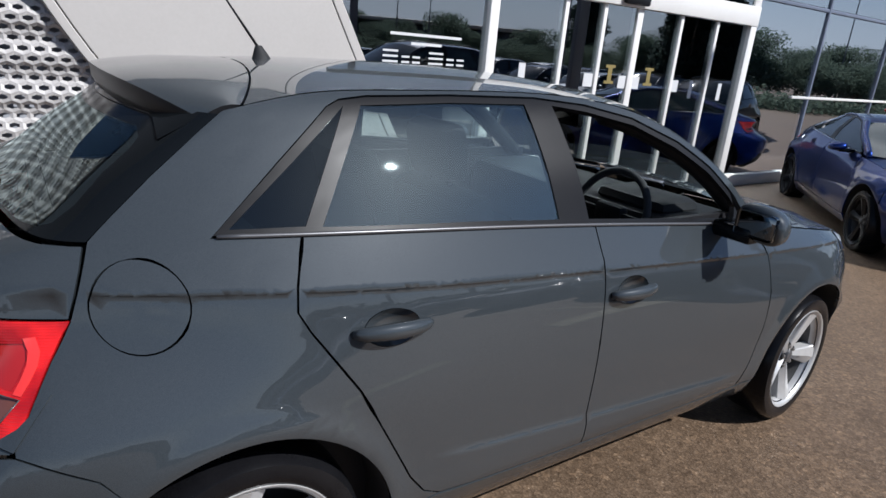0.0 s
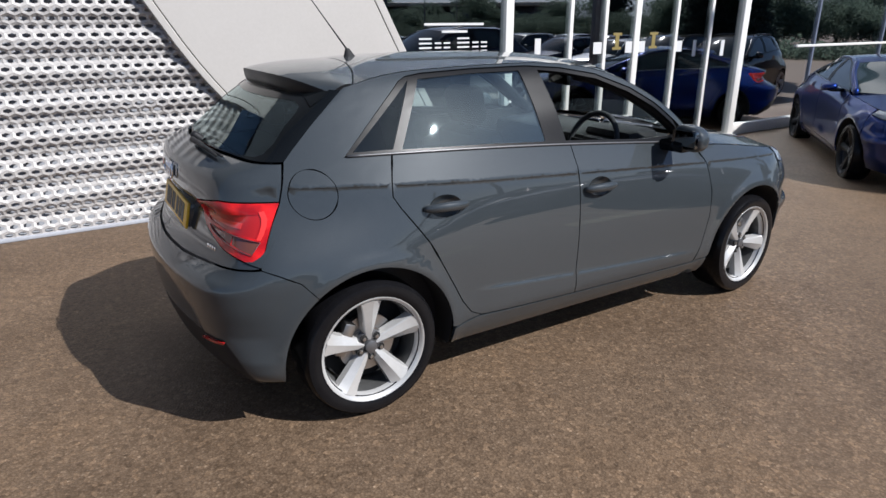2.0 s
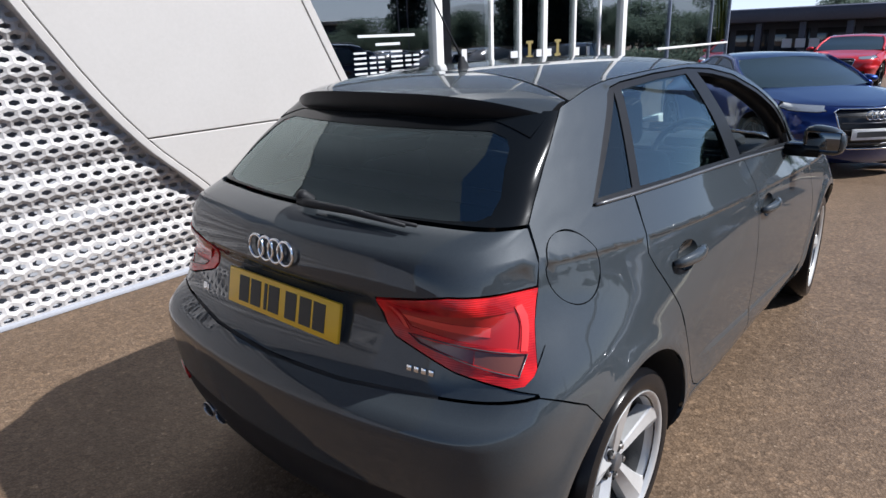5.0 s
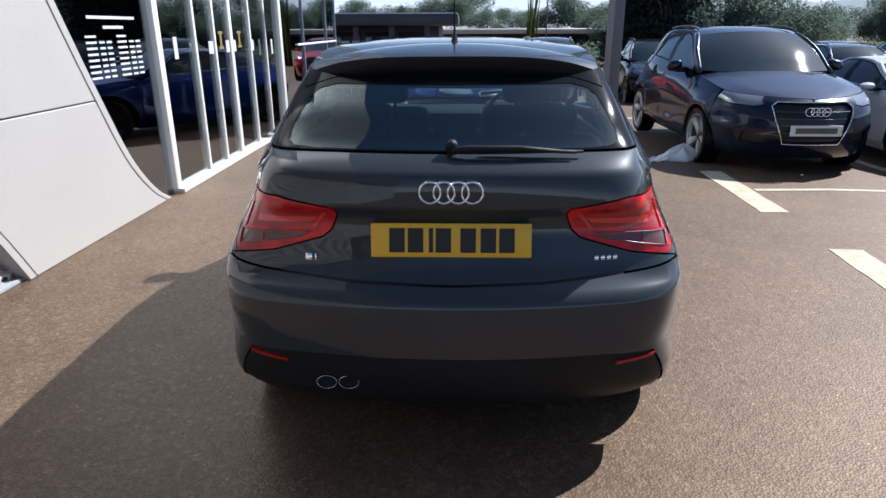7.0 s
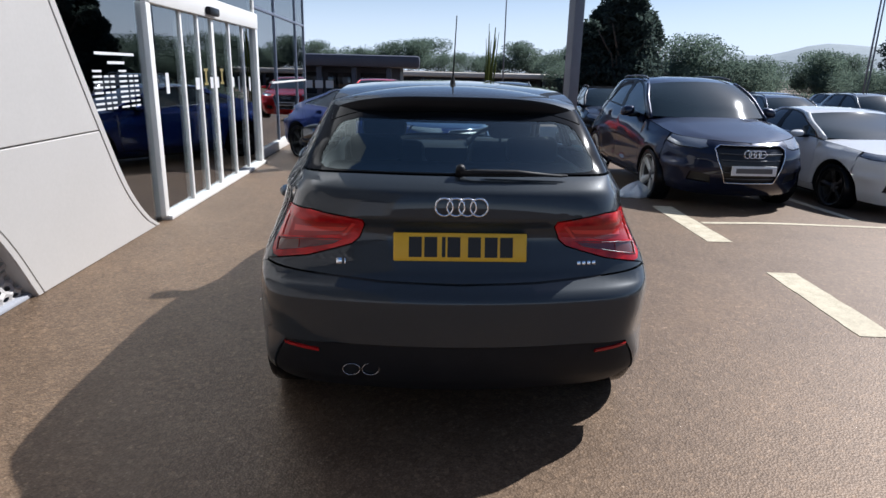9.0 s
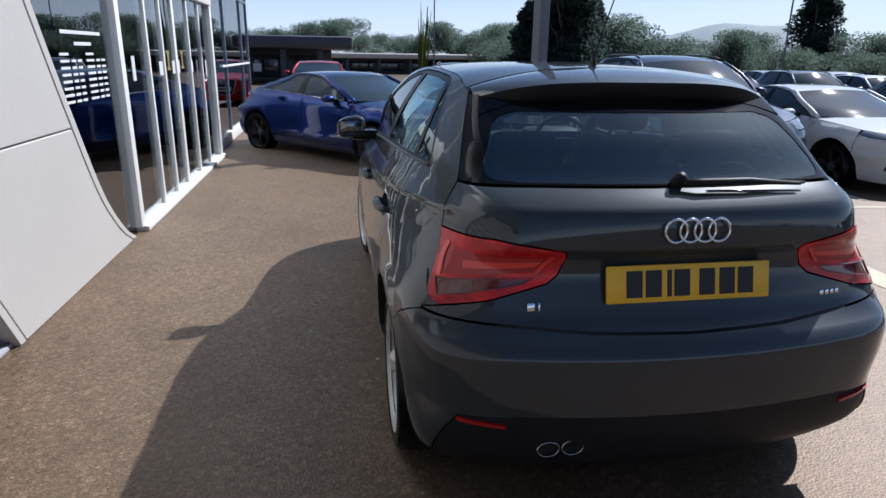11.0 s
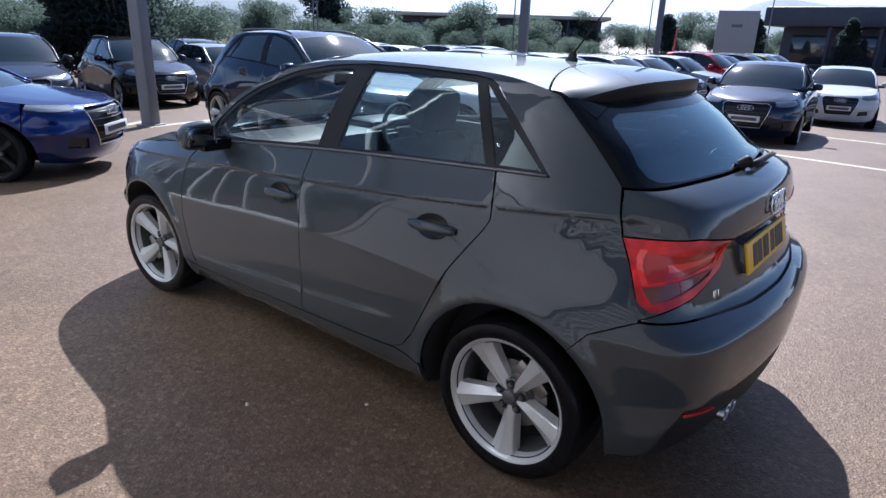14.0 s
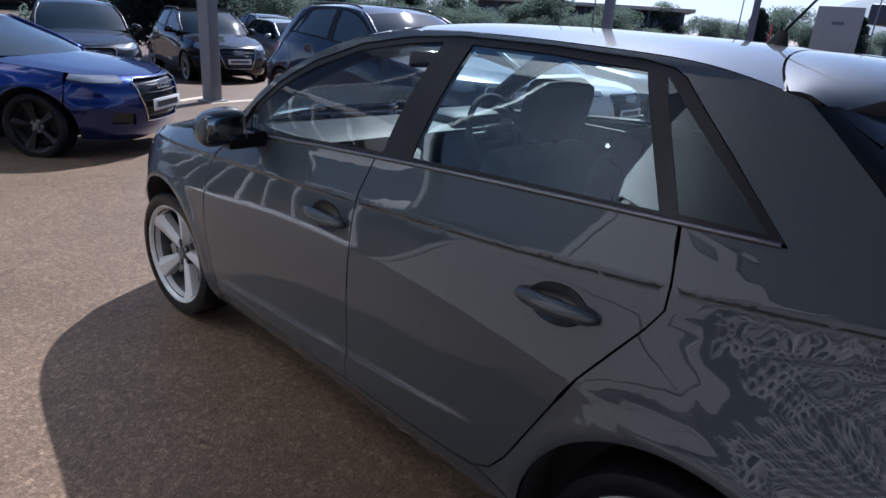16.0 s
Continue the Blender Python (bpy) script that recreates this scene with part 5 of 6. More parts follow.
# ---- the main car ----
car = new("hatchback_car")
tagged(car, "grey metallic five-door hatchback with silver alloy wheels parked on tarmac", "car")
car_body(car, M_GREY)
cabin(car)
for sx in (1, -1):
    for ay in (-AX, AX):
        wheel(car, sx * 0.735, ay, sx, spin=(-4 if ay < 0 else 40) if sx > 0 else (32 if ay < 0 else 50), steer=5.0 if ay > 0 else 0.0)
    mirror_housing(car, sx)
    # padded trim inside the windscreen pillars
    pts = [(sx * (hatch_width(y, RAIL(y)) - 0.052), y, RAIL(y) - 0.030) for y in np.linspace(0.74, 0.05, 14)]
    v, f = tube(pts, 0.040, 8)
    mesh_object("pillar_trim", v, f, M_PLASTIC, car)
    # bright strip along the foot of the windows
    pts = [(sx * (hatch_width(y, BELT(y)) + 0.003), y, BELT(y) + 0.001) for y in np.linspace(0.62, -1.255, 40)]
    v, f = tube(pts, 0.0055, 6)
    mesh_object("waist_strip", v, f, M_TRIM, car, "satin grey strip under the windows")
    q = panel("rear_reflector", REAR, [('r', 0.545, 0.404), ('r', 0.690, 0.417), ('r', 0.698, 0.433), ('r', 0.553, 0.421)], M_REDDARK, car, step=0.02, lift=0.004, depth=0.01, label="red bumper reflector")
    if sx < 0:
        flip_x(q.data)
# rear number plate, withheld characters as bars
plate = part("number_plate", boxed(-0.26, 0.26, -0.012, 0.0, -0.0555, 0.0555, 0.004), M_PLATE, car, "yellow number plate with withheld characters")
plate.matrix_local = pose(0, -1.789, 0.823, -13)
part("plate_plinth", boxed(-0.252, 0.252, 0.0005, 0.045, -0.050, 0.050, 0.004), M_GREY, plate, "flat body-coloured seat of the plate")
for k, bx in enumerate((-0.175, -0.115, -0.065, -0.025, 0.055, 0.12, 0.18)):
    w = 0.050 if k not in (2,) else 0.014
    part("plate_bar", boxed(bx - w / 2, bx + w / 2, -0.0135, -0.0115, -0.0395, 0.0395), M_INK, plate, smooth=0)
rings(car, -1.806, 0.985, tilt=-6)
# model badges as plain bars
for bx, bw, bz in ((-0.474, 0.022, 0.757), (-0.450, 0.005, 0.757)):
    o = part("model_badge", boxed(-bw / 2, bw / 2, -0.003, 0.002, -0.012, 0.012, 0.001), M_CHROME, car, "small chrome badge")
    o.matrix_local = pose(bx, rear_y(bx, bz) - 0.001, bz, -12, 0, 0)
for k in range(4):
    bx = 0.478 + 0.021 * k
    o = part("model_badge", boxed(-0.007, 0.007, -0.003, 0.002, -0.0075, 0.0075, 0.001), M_CHROME, car, "small chrome badge")
    o.matrix_local = pose(bx, rear_y(bx, 0.757) - 0.001, 0.757, -12, 0, 8)
# rear wiper
v, f = tube([(0.0, -1.690, 1.098), (0.06, -1.700, 1.103), (0.22, -1.694, 1.104), (0.405, -1.680, 1.090)], [0.012, 0.013, 0.011, 0.005], 8)
wip = mesh_object("rear_wiper", v, f, M_PLASTIC, car)
v, f = tube([(0.10, -1.682, 1.094), (0.26, -1.678, 1.094), (0.43, -1.664, 1.090)], [0.006, 0.007, 0.005], 6)
mesh_object("wiper_blade", v, f, M_PLASTIC, wip)
v, f = lathe([(0.0001, 0.048), (0.014, 0.045), (0.019, 0.035), (0.021, 0.0)], 20, 'z')
o = mesh_object("wiper_pivot", v, f, M_PLASTIC, wip)
o.matrix_local = pose(0.0, -1.655, 1.092, 48)
# aerial
v, f = tube([(0, -0.93, 1.452), (0, -1.02, 1.575), (0, -1.13, 1.725)], [0.0045, 0.003, 0.0022], 8)
bm = bmesh.new()
bmesh.ops.create_cone(bm, cap_ends=True, segments=20, radius1=0.024, radius2=0.008, depth=0.04)
for q in bm.verts:
    q.co = Vector((q.co.x * 0.62, q.co.y * 1.3 - 0.92 - (q.co.z + 0.025) * 0.25, q.co.z + 1.441))
aer = part("aerial_base", bm, M_PLASTIC, car)
mesh_object("aerial_mast", v, f, M_PLASTIC, aer)
# twin exhaust tips
for ex in (-0.423, -0.347):
    v, f = lathe([(0.0315, 0.01), (0.032, 0.0), (0.034, -0.003), (0.036, 0.0), (0.035, 0.045)], 28)
    tip = mesh_object("exhaust_tip", v, f, M_TIP, car, "oval chrome exhaust tip")
    tip.matrix_local = pose(ex, -1.860, 0.334, 0, 0, 90) @ Matrix.Diagonal((1, 1, 0.72, 1))
    # black disc close behind the lip stands in for shade inside the pipe
    v, f = lathe([(0.0001, 0.009), (0.0318, 0.009)], 20)
    mesh_object("exhaust_bore", v, f, M_DARKWELL, tip)
# ---- parked cars ----
def proportions(wb, rear_oh, front_oh, width, lift, belt, roof, fast=0.0):
    ys = curve_lin([(-2.6, -(wb / 2 + rear_oh) - 0.7), (-1.92, -(wb / 2 + rear_oh)), (-1.66, -(wb / 2) - 0.425), (-0.81, -(wb / 2) + 0.425), (0.81, wb / 2 - 0.425), (1.66, wb / 2 + 0.425), (1.985, wb / 2 + front_oh), (2.6, wb / 2 + front_oh + 0.6)])
    zs = curve_lin([(-1, -1 + lift), (0.70, 0.70 + lift), (1.06, belt), (1.425, roof), (2.0, roof + 0.5)])
    kx = width / 1.736

    def f(p):
        y = ys(p.y) + fast * smooth01(p.z, 1.0, 1.43) * smooth01(-p.y, 0.1, 1.35) - 0.35 * fast * smooth01(p.z, 1.0, 1.4) * smooth01(p.y, -0.2, 0.8)
        return Vector((p.x * kx, y, zs(p.z)))
    return f


def curve_lin(k):
    def f(x):
        for (a, b), (c, d) in zip(k, k[1:]):
            if x <= c:
                return b + (d - b) * (x - a) / (c - a)
        return k[-1][1]
    return f


KINDS = {
    "hatch": (2.55, 0.72, 0.80, 1.77, 0.0, 1.06, 1.43, 0.0, 0.305),
    "suv": (2.60, 0.86, 0.92, 1.84, 0.04, 1.13, 1.55, 0.0, 0.340),
    "coupe": (2.50, 0.92, 0.82, 1.74, -0.02, 0.92, 1.22, 0.48, 0.300),
    "estate": (2.70, 0.95, 0.88, 1.82, 0.0, 1.05, 1.45, 0.0, 0.315),
}
PAINTS = {
    "blue": paint("bright_blue_paint", (0.0015, 0.015, 0.115), 0.85, 0.30),
    "navy": paint("navy_blue_paint", (0.006, 0.010, 0.030), 0.35),
    "black": paint("black_paint", (0.008, 0.008, 0.010), 0.2),
    "white": paint("white_paint", (0.62, 0.62, 0.62), 0.0),
    "silver": paint("silver_paint", (0.36, 0.37, 0.39), 0.6),
    "grey": paint("mid_grey_paint", (0.09, 0.095, 0.10), 0.45),
    "red": paint("red_paint", (0.42, 0.012, 0.014), 0.1),
    "maroon": paint("dark_maroon_paint", (0.13, 0.010, 0.012), 0.2),
    "lime": paint("yellow_green_paint", (0.35, 0.38, 0.03), 0.1),
}
M_RIMBLACK = material("black_alloy", (0.006, 0.006, 0.007), 0.32, 0.2, coat=0.15, spec=0.25)
WORDS = {"blue": "bright blue", "navy": "dark navy blue", "black": "black", "white": "white", "silver": "silver", "grey": "mid grey", "red": "red", "maroon": "dark maroon", "lime": "yellow-green"}
NAMES = {"hatch": "hatchback", "suv": "sport utility car", "coupe": "two-door coupe", "estate": "estate car"}
MADE = {}


def parked(kind, colour, x, y, turn, extra=""):
    """A parked car of one of a few kinds; bodies of one kind and colour share meshes."""
    key = (kind, colour)
    m = spot(x, y, turn)
    if key in MADE:
        ob = copy_thing(MADE[key], m)
        return ob
    wb, ro, fo, wd, lift, belt, roof, fast, wr = KINDS[kind]
    bend = proportions(wb, ro, fo, wd, lift, belt, roof, fast)
    top = new("parked_car")
    same = [k for k in MADE if k[0] == kind]
    if same:
        src = MADE[same[0]]
        bpy.data.objects.remove(top)
        top = copy_thing(src, m)
        old = PAINTS[same[0][1]]
        for o in top.children_recursive:
            if o.type == 'MESH' and o.data.materials and o.data.materials[0] == old:
                o.data = o.data.copy()
                o.data.materials[0] = PAINTS[colour]
    else:
        car_body(top, PAINTS[colour], bend, 0.075, False, False, M_DARKGLASS, M_DARKGLASS)
        tr = wd / 2 - 0.125
        for s in (1, -1):
            for ay in (-wb / 2, wb / 2):
                wheel(top, s * tr, ay, s, wr, M_RIMBLACK if kind == "coupe" else M_ALLOY, False, random.Random(int(x * 7 + ay * 3)).uniform(0, 72))
            mirror_housing(top, s, bend, PAINTS[colour])
            pts = []
            for yy in np.linspace(0.80, 0.16, 10):
                p = roof_edge(float(yy))
                pts.append(bend(Vector((s * (p[0] - 0.022), p[1], p[2] + 0.002))))
            v, f = tube(pts, 0.030, 8)
            mesh_object("windscreen_pillar", v, f, PAINTS[colour], top)
            if kind == "coupe":
                for line, y0, y1, out in ((BELT, 0.50, -1.20, 0.004), (RAIL, 0.40, -1.12, 0.002)):
                    pts = [bend(Vector((s * (hatch_width(float(yy), line(float(yy))) + out), float(yy), line(float(yy))))) for yy in np.linspace(y0, y1, 24)]
                    v, f = tube(pts, 0.008, 6)
                    mesh_object("window_strip", v, f, M_CHROME, top, "bright strip round the side windows")
            if kind in ("suv", "estate"):
                pts = []
                for yy in np.linspace(0.10, -1.05, 14):
                    p = roof_edge(float(yy))
                    pts.append(bend(Vector((s * (p[0] - 0.035), p[1], p[2] + 0.035))))
                v, f = tube(pts, 0.013, 8)
                mesh_object("roof_rail", v, f, M_TRIM, top, "satin silver roof rail")
    top.matrix_basis = m
    for k in ("label", "category", "group"):
        if k in top:
            del top[k]
    tagged(top, "%s %s parked on the tarmac%s" % (WORDS[colour], NAMES[kind], extra), "car", "parked cars")
    MADE[key] = top
    return top


parked("coupe", "blue", -0.75, 6.47, 222.0, " by the shop front")
parked("suv", "navy", 3.68, 5.08, 179.5)
parked("coupe", "white", 5.90, 4.85, 181)
for i, (k, c) in enumerate((("hatch", "grey"), ("hatch", "white"), ("estate", "silver"), ("hatch", "silver"), ("hatch", "silver"), ("suv", "red"), ("hatch", "navy"), ("estate", "black"), ("hatch", "lime"), ("hatch", "silver"))):
    parked(k, c, 9.7 + 2.7 * i, 6.1 + 0.15 * math.sin(i * 2.3), 176 + 3 * math.sin(i * 1.7))
for x, y, k, c, t in ((2.15, 12.9, "suv", "black", 168), (5.2, 14.0, "suv", "black", 174), (8.0, 14.7, "hatch", "silver", 178), (10.7, 14.8, "estate", "navy", 177), (13.4, 14.7, "suv", "grey", 176), (16.1, 14.9, "hatch", "silver", 178), (18.8, 14.7, "estate", "black", 177), (21.5, 14.8, "hatch", "white", 178)):
    parked(k, c, x, y, t)
for x, y, k, c, t in ((11.75, 1.05, "hatch", "navy", 96), (17.9, 0.6, "hatch", "white", 99), (24.5, -1.6, "hatch", "black", 96), (-1.45, 17.0, "coupe", "red", 178), (18.9, 19.5, "hatch", "white", 175), (10.2, 19.6, "estate", "grey", 177), (13.0, 19.4, "hatch", "navy", 174), (16.0, 19.7, "hatch", "silver", 177)):
    parked(k, c, x, y, t)

# ---- a discarded bag ----
M_BAG = varied("thin_white_plastic", (0.62, 0.62, 0.63), (0.78, 0.78, 0.78), 14, 0.45, 60, 0.05)


def crumpled_bag(x, y, turn):
    """A limp plastic bag lying in a heap, with a flat tail."""
    top = new("plastic_bag")
    tagged(top, "crumpled white plastic bag lying beside a car wheel", "bag")
    top.matrix_world = spot(x, y, turn)
    rnd = random.Random(17)
    ph = [rnd.uniform(0, 6.28) for _ in range(6)]
    v, nu, nv = [], 40, 14
    for i in range(nu):
        a = 2 * math.pi * i / nu
        for j in range(nv):
            t = j / (nv - 1)
            crease = 0.5 * math.sin(5 * a + ph[0] + 3 * t) + 0.35 * math.sin(9 * a + ph[1] - 5 * t) + 0.3 * math.sin(14 * a + ph[2]) * t
            r = (1 - t ** 1.6) * (1 + 0.18 * crease)
            h = 0.17 * t ** 0.75 * (1 + 0.16 * math.sin(7 * a + ph[3]))
            v.append((0.24 * r * math.cos(a) + 0.05 * t, 0.16 * r * math.sin(a), 0.003 + h + 0.02 * crease * t * (1 - t)))
    f = [(i * nv + j, ((i + 1) % nu) * nv + j, ((i + 1) % nu) * nv + j + 1, i * nv + j + 1) for i in range(nu) for j in range(nv - 1)]
    f.append(tuple(i * nv for i in reversed(range(nu))))
    mesh_object("bag_body", v, f, M_BAG, top)
    v = []
    for i in range(12):
        for j in range(7):
            u, w = i / 11, j / 6 - 0.5
            v.append((-0.18 - 0.26 * u, (0.20 - 0.06 * u) * w, 0.012 + 0.05 * (1 - u) ** 2 + 0.012 * math.sin(6 * u + 9 * w) + 0.006 * math.sin(17 * u)))
    o = mesh_object("tail", v, grid_faces(12, 7), M_BAG, top)
    o.modifiers.new("thick", 'SOLIDIFY').thickness = 0.003


crumpled_bag(2.62, 3.78, 20)

# ---- posts, poles, flag ----
M_POST = varied("grey_painted_steel", (0.13, 0.14, 0.17), (0.18, 0.19, 0.22), 2, 0.5, 60)


def column(x, y, w, h):
    top = new("lamp_column")
    tagged(top, "square blue-grey painted steel column on the tarmac", "lamp column", "lamp columns")
    top.matrix_world = spot(x, y, 20)
    part("shaft", boxed(-w / 2, w / 2, -w / 2, w / 2, 0.02, h, 0.02), M_POST, top)
    part("base_plate", boxed(-w * 0.75, w * 0.75, -w * 0.75, w * 0.75, 0, 0.03, 0.006), M_POST, top)
    part("lamp_head", boxed(-0.5, 0.5, -0.14, 0.14, h, h + 0.12, 0.04), M_POST, top)


for x, y, w, h in ((2.87, 8.72, 0.225, 7.5), (17.2, 10.4, 0.30, 7.5), (30.4, 10.85, 0.30, 7.5)):
    column(x, y, w, h)


def pole(x, y, h, r=0.05):
    top = new("flagpole")
    tagged(top, "thin grey metal pole standing in the car park", "pole", "thin poles")
    top.matrix_world = spot(x, y)
    v, f = tube([(0, 0, 0), (0, 0, h * 0.5), (0, 0, h)], [r, r * 0.85, r * 0.6], 8)
    mesh_object("shaft", v, f, M_POST, top)
    v, f = lathe([(0.0001, 0.05), (r * 1.6, 0.03), (r * 2.2, 0.0)], 12, 'z')
    mesh_object("foot", v, f, M_POST, top)


for x, y, h in ((5.3, 38, 9), (24, 30, 8), (21, 26, 7.5), (34, 22, 8), (44, 17, 8), (48, 10, 8), (14.5, 46, 9), (36, 26, 8)):
    pole(x, y, h)
M_FLAG = varied("red_flag_cloth", (0.55, 0.02, 0.015), (0.68, 0.04, 0.03), 3, 0.8, 50)
flag = new("feather_flag")
tagged(flag, "red feather flag on a thin pole", "flag")
flag.matrix_world = spot(32.5, 10.7, 30) @ Matrix.Diagonal((0.8, 0.8, 0.74, 1))
v, f = tube([(0, 0, 0), (0, 0, 2.0), (0.04, 0, 3.4)], [0.03, 0.025, 0.012], 6)
mesh_object("shaft", v, f, M_POST, flag)
v = []
for i in range(13):
    z = 1.0 + 2.4 * i / 12
    w = 0.60 * (1 - 0.75 * (i / 12) ** 2)
    for j in range(5):
        v.append((0.03 + w * j / 4, 0.05 * math.sin(j * 1.4 + i * 0.5), z - 0.1 * (j / 4) * (i / 12)))
o = mesh_object("cloth", v, grid_faces(13, 5), M_FLAG, flag, "red flag cloth")
o.modifiers.new("thick", 'SOLIDIFY').thickness = 0.004

# ---- planting ----
def leaf_material(name, dark, light):
    m = material(name, dark, 0.8, spec=0.1)
    b = m.node_tree.nodes["Principled BSDF"]
    geo = m.node_tree.nodes.new("ShaderNodeNewGeometry")
    link(m, ramp(m, geo.outputs["Random Per Island"], [(0.0, dark), (1.0, light)]), b.inputs["Base Color"])
    nt = m.node_tree
    mix, tr = nt.nodes.new("ShaderNodeMixShader"), nt.nodes.new("ShaderNodeBsdfTranslucent")
    mix.inputs[0].default_value = 0.58
    link(m, b.inputs["Base Color"].links[0].from_socket, tr.inputs[0])
    link(m, b.outputs[0], mix.inputs[1])
    link(m, tr.outputs[0], mix.inputs[2])
    link(m, mix.outputs[0], nt.nodes["Material Output"].inputs[0])
    return m


# leaf green made paler and bluer to put distance haze into its colour
M_LEAF = leaf_material("mixed_green_leaves", (0.110, 0.152, 0.122), (0.150, 0.194, 0.148))
M_CONIFER = leaf_material("dark_conifer_leaves", (0.035, 0.050, 0.048), (0.080, 0.108, 0.090))
M_REED = leaf_material("yellow_green_reeds", (0.10, 0.13, 0.03), (0.22, 0.24, 0.08))
M_BARK = varied("brown_bark", (0.05, 0.038, 0.028), (0.10, 0.08, 0.06), 8, 0.9, 60, 0.4)


def leaves(rnd, blobs, count, size):
    """Loose leaf clumps scattered through several overlapping rounded masses."""
    v, f = [], []
    for _ in range(count):
        c, r = rnd.choice(blobs)
        d = Vector((rnd.gauss(0, 1), rnd.gauss(0, 1), rnd.gauss(0, 1))).normalized() * (rnd.random() ** 0.4)
        p = Vector(c) + Vector((d.x * r[0], d.y * r[1], d.z * r[2]))
        a, b = Vector((rnd.gauss(0, 1), rnd.gauss(0, 1), rnd.gauss(0, 0.7))).normalized(), Vector((rnd.gauss(0, 1), rnd.gauss(0, 1), rnd.gauss(0, 1))).normalized()
        s = size * rnd.uniform(0.55, 1.35)
        n = a.cross(b)
        if n.length < 0.1:
            continue
        b = n.cross(a).normalized()
        k = len(v)
        v += [p - a * s, p - b * s * 0.5 + n * s * 0.1, p + a * s, p + b * s * 0.5 + n * s * 0.1]
        f += [(k, k + 1, k + 2, k + 3)]
    return v, f


def tree(x, y, h, w, seed, mat, shape="round"):
    rnd = random.Random(seed)
    top = new("tree")
    tagged(top, "dark conical evergreen tree behind the cars" if shape == "cone" else "leafy green tree at the edge of the car park", "tree", "trees")
    top.matrix_world = spot(x, y)
    path = [(rnd.uniform(-0.1, 0.1) * i, rnd.uniform(-0.1, 0.1) * i, h * 0.62 * i / 4) for i in range(5)]
    v, f = tube(path, [0.05 * h * 0.45 * (1 - 0.2 * i) for i in range(5)], 8)
    for k in range(6):
        a = rnd.uniform(0, 6.28)
        z0 = h * rnd.uniform(0.25, 0.5)
        e = (math.cos(a) * w * 0.35, math.sin(a) * w * 0.35, z0 + h * 0.25)
        v2, f2 = tube([(0, 0, z0), tuple(c * 0.55 for c in e[:2]) + (z0 + h * 0.12,), e], [0.012 * h, 0.008 * h, 0.003 * h], 6)
        n = len(v)
        v += v2
        f += [tuple(i + n for i in q) for q in f2]
    mesh_object("trunk", v, f, M_BARK, top)
    blobs = []
    if shape == "cone":
        for k in range(26):
            t = rnd.random()
            a = rnd.uniform(0, 6.28)
            r = w * 0.5 * (1 - t) ** 0.7
            blobs.append(((math.cos(a) * r * 0.6, math.sin(a) * r * 0.6, h * (0.08 + 0.9 * t)), (0.35 + r * 0.5, 0.35 + r * 0.5, h * 0.09)))
    else:
        for k in range(16):
            a, t = rnd.uniform(0, 6.28), rnd.random()
            r = w * 0.36 * math.sqrt(rnd.random())
            s = w * rnd.uniform(0.12, 0.24)
            blobs.append(((math.cos(a) * r, math.sin(a) * r, h * (0.38 + 0.48 * t)), (s, s, s * 0.8)))
    v, f = leaves(rnd, blobs, 11000 if shape == "cone" else 9500, 0.021 * h * (0.95 if shape == "cone" else 1.0))
    mesh_object("crown", v, f, mat, top, smooth=False)
    return top


protos = [tree(6.7, 17.9, 4.9, 2.7, 3, M_CONIFER, "cone"), tree(26.0, 50.0, 3.1, 5.4, 5, M_LEAF), tree(44.0, 33.0, 4.4, 6.0, 8, M_LEAF), tree(16.0, 58.0, 3.3, 5.6, 11, M_LEAF)]
rt = random.Random(21)
spots = []
for k in range(40):
    b = radians(16 + 46 * k / 39 + rt.uniform(-1, 1))
    d = rt.uniform(48, 64)
    spots.append((-2 + math.sin(b) * d, -3 + math.cos(b) * d, (rt.uniform(0.80, 1.06) if b < radians(30) else rt.uniform(0.68, 0.92)) if b < radians(48) else rt.uniform(0.48, 0.70)))
for k in range(16):
    b = radians(64 + 80 * k / 15 + rt.uniform(-1, 1))
    d = rt.uniform(58, 80)
    spots.append((-2 + math.sin(b) * d, -3 + math.cos(b) * d, rt.uniform(0.45, 0.8)))
for k in range(14):
    b = radians(54 + 24 * k / 13 + rt.uniform(-1, 1))
    d = rt.uniform(78, 100)
    spots.append((-2 + math.sin(b) * d, -3 + math.cos(b) * d, rt.uniform(0.75, 1.15)))
for k in range(16):
    b = radians(-8 + 24 * k / 15)
    d = rt.uniform(115, 140)
    spots.append((-2 + math.sin(b) * d, -3 + math.cos(b) * d, rt.uniform(1.3, 1.8)))
for x, y, s in spots:
    src = protos[rt.choice((1, 2, 3))]
    o = copy_thing(src, spot(x, y, rt.uniform(0, 360)))
    o.scale = (s * rt.uniform(0.9, 1.2), s * rt.uniform(0.9, 1.2), s)
for x, y, s in ((5.7, 18.5, 0.74), (7.6, 18.6, 0.82), (6.6, 19.4, 0.92), (36.0, 43.0, 1.6), (52, 12, 0.80), (55, 6, 0.78), (50, 18, 0.78)):
    o = copy_thing(protos[0], spot(x, y, x * 20))
    o.scale = (1.1 * s, 1.1 * s, s)
# low hedge below the trees
rnd = random.Random(4)
blobs = []
for k in range(150):
    b = radians(12 + 62 * k / 149)
    d = 40 + 14 * smooth01(k, 100, 140) + rnd.uniform(-2, 2)
    blobs.append(((-2 + math.sin(b) * d, -3 + math.cos(b) * d, rnd.uniform(-0.4, 0.0)), (1.1, 1.1, rnd.uniform(0.5, 0.9))))
v, f = leaves(rnd, blobs, 36000, 0.10)
hedge = mesh_object("hedge", v, f, M_LEAF, None, smooth=False)
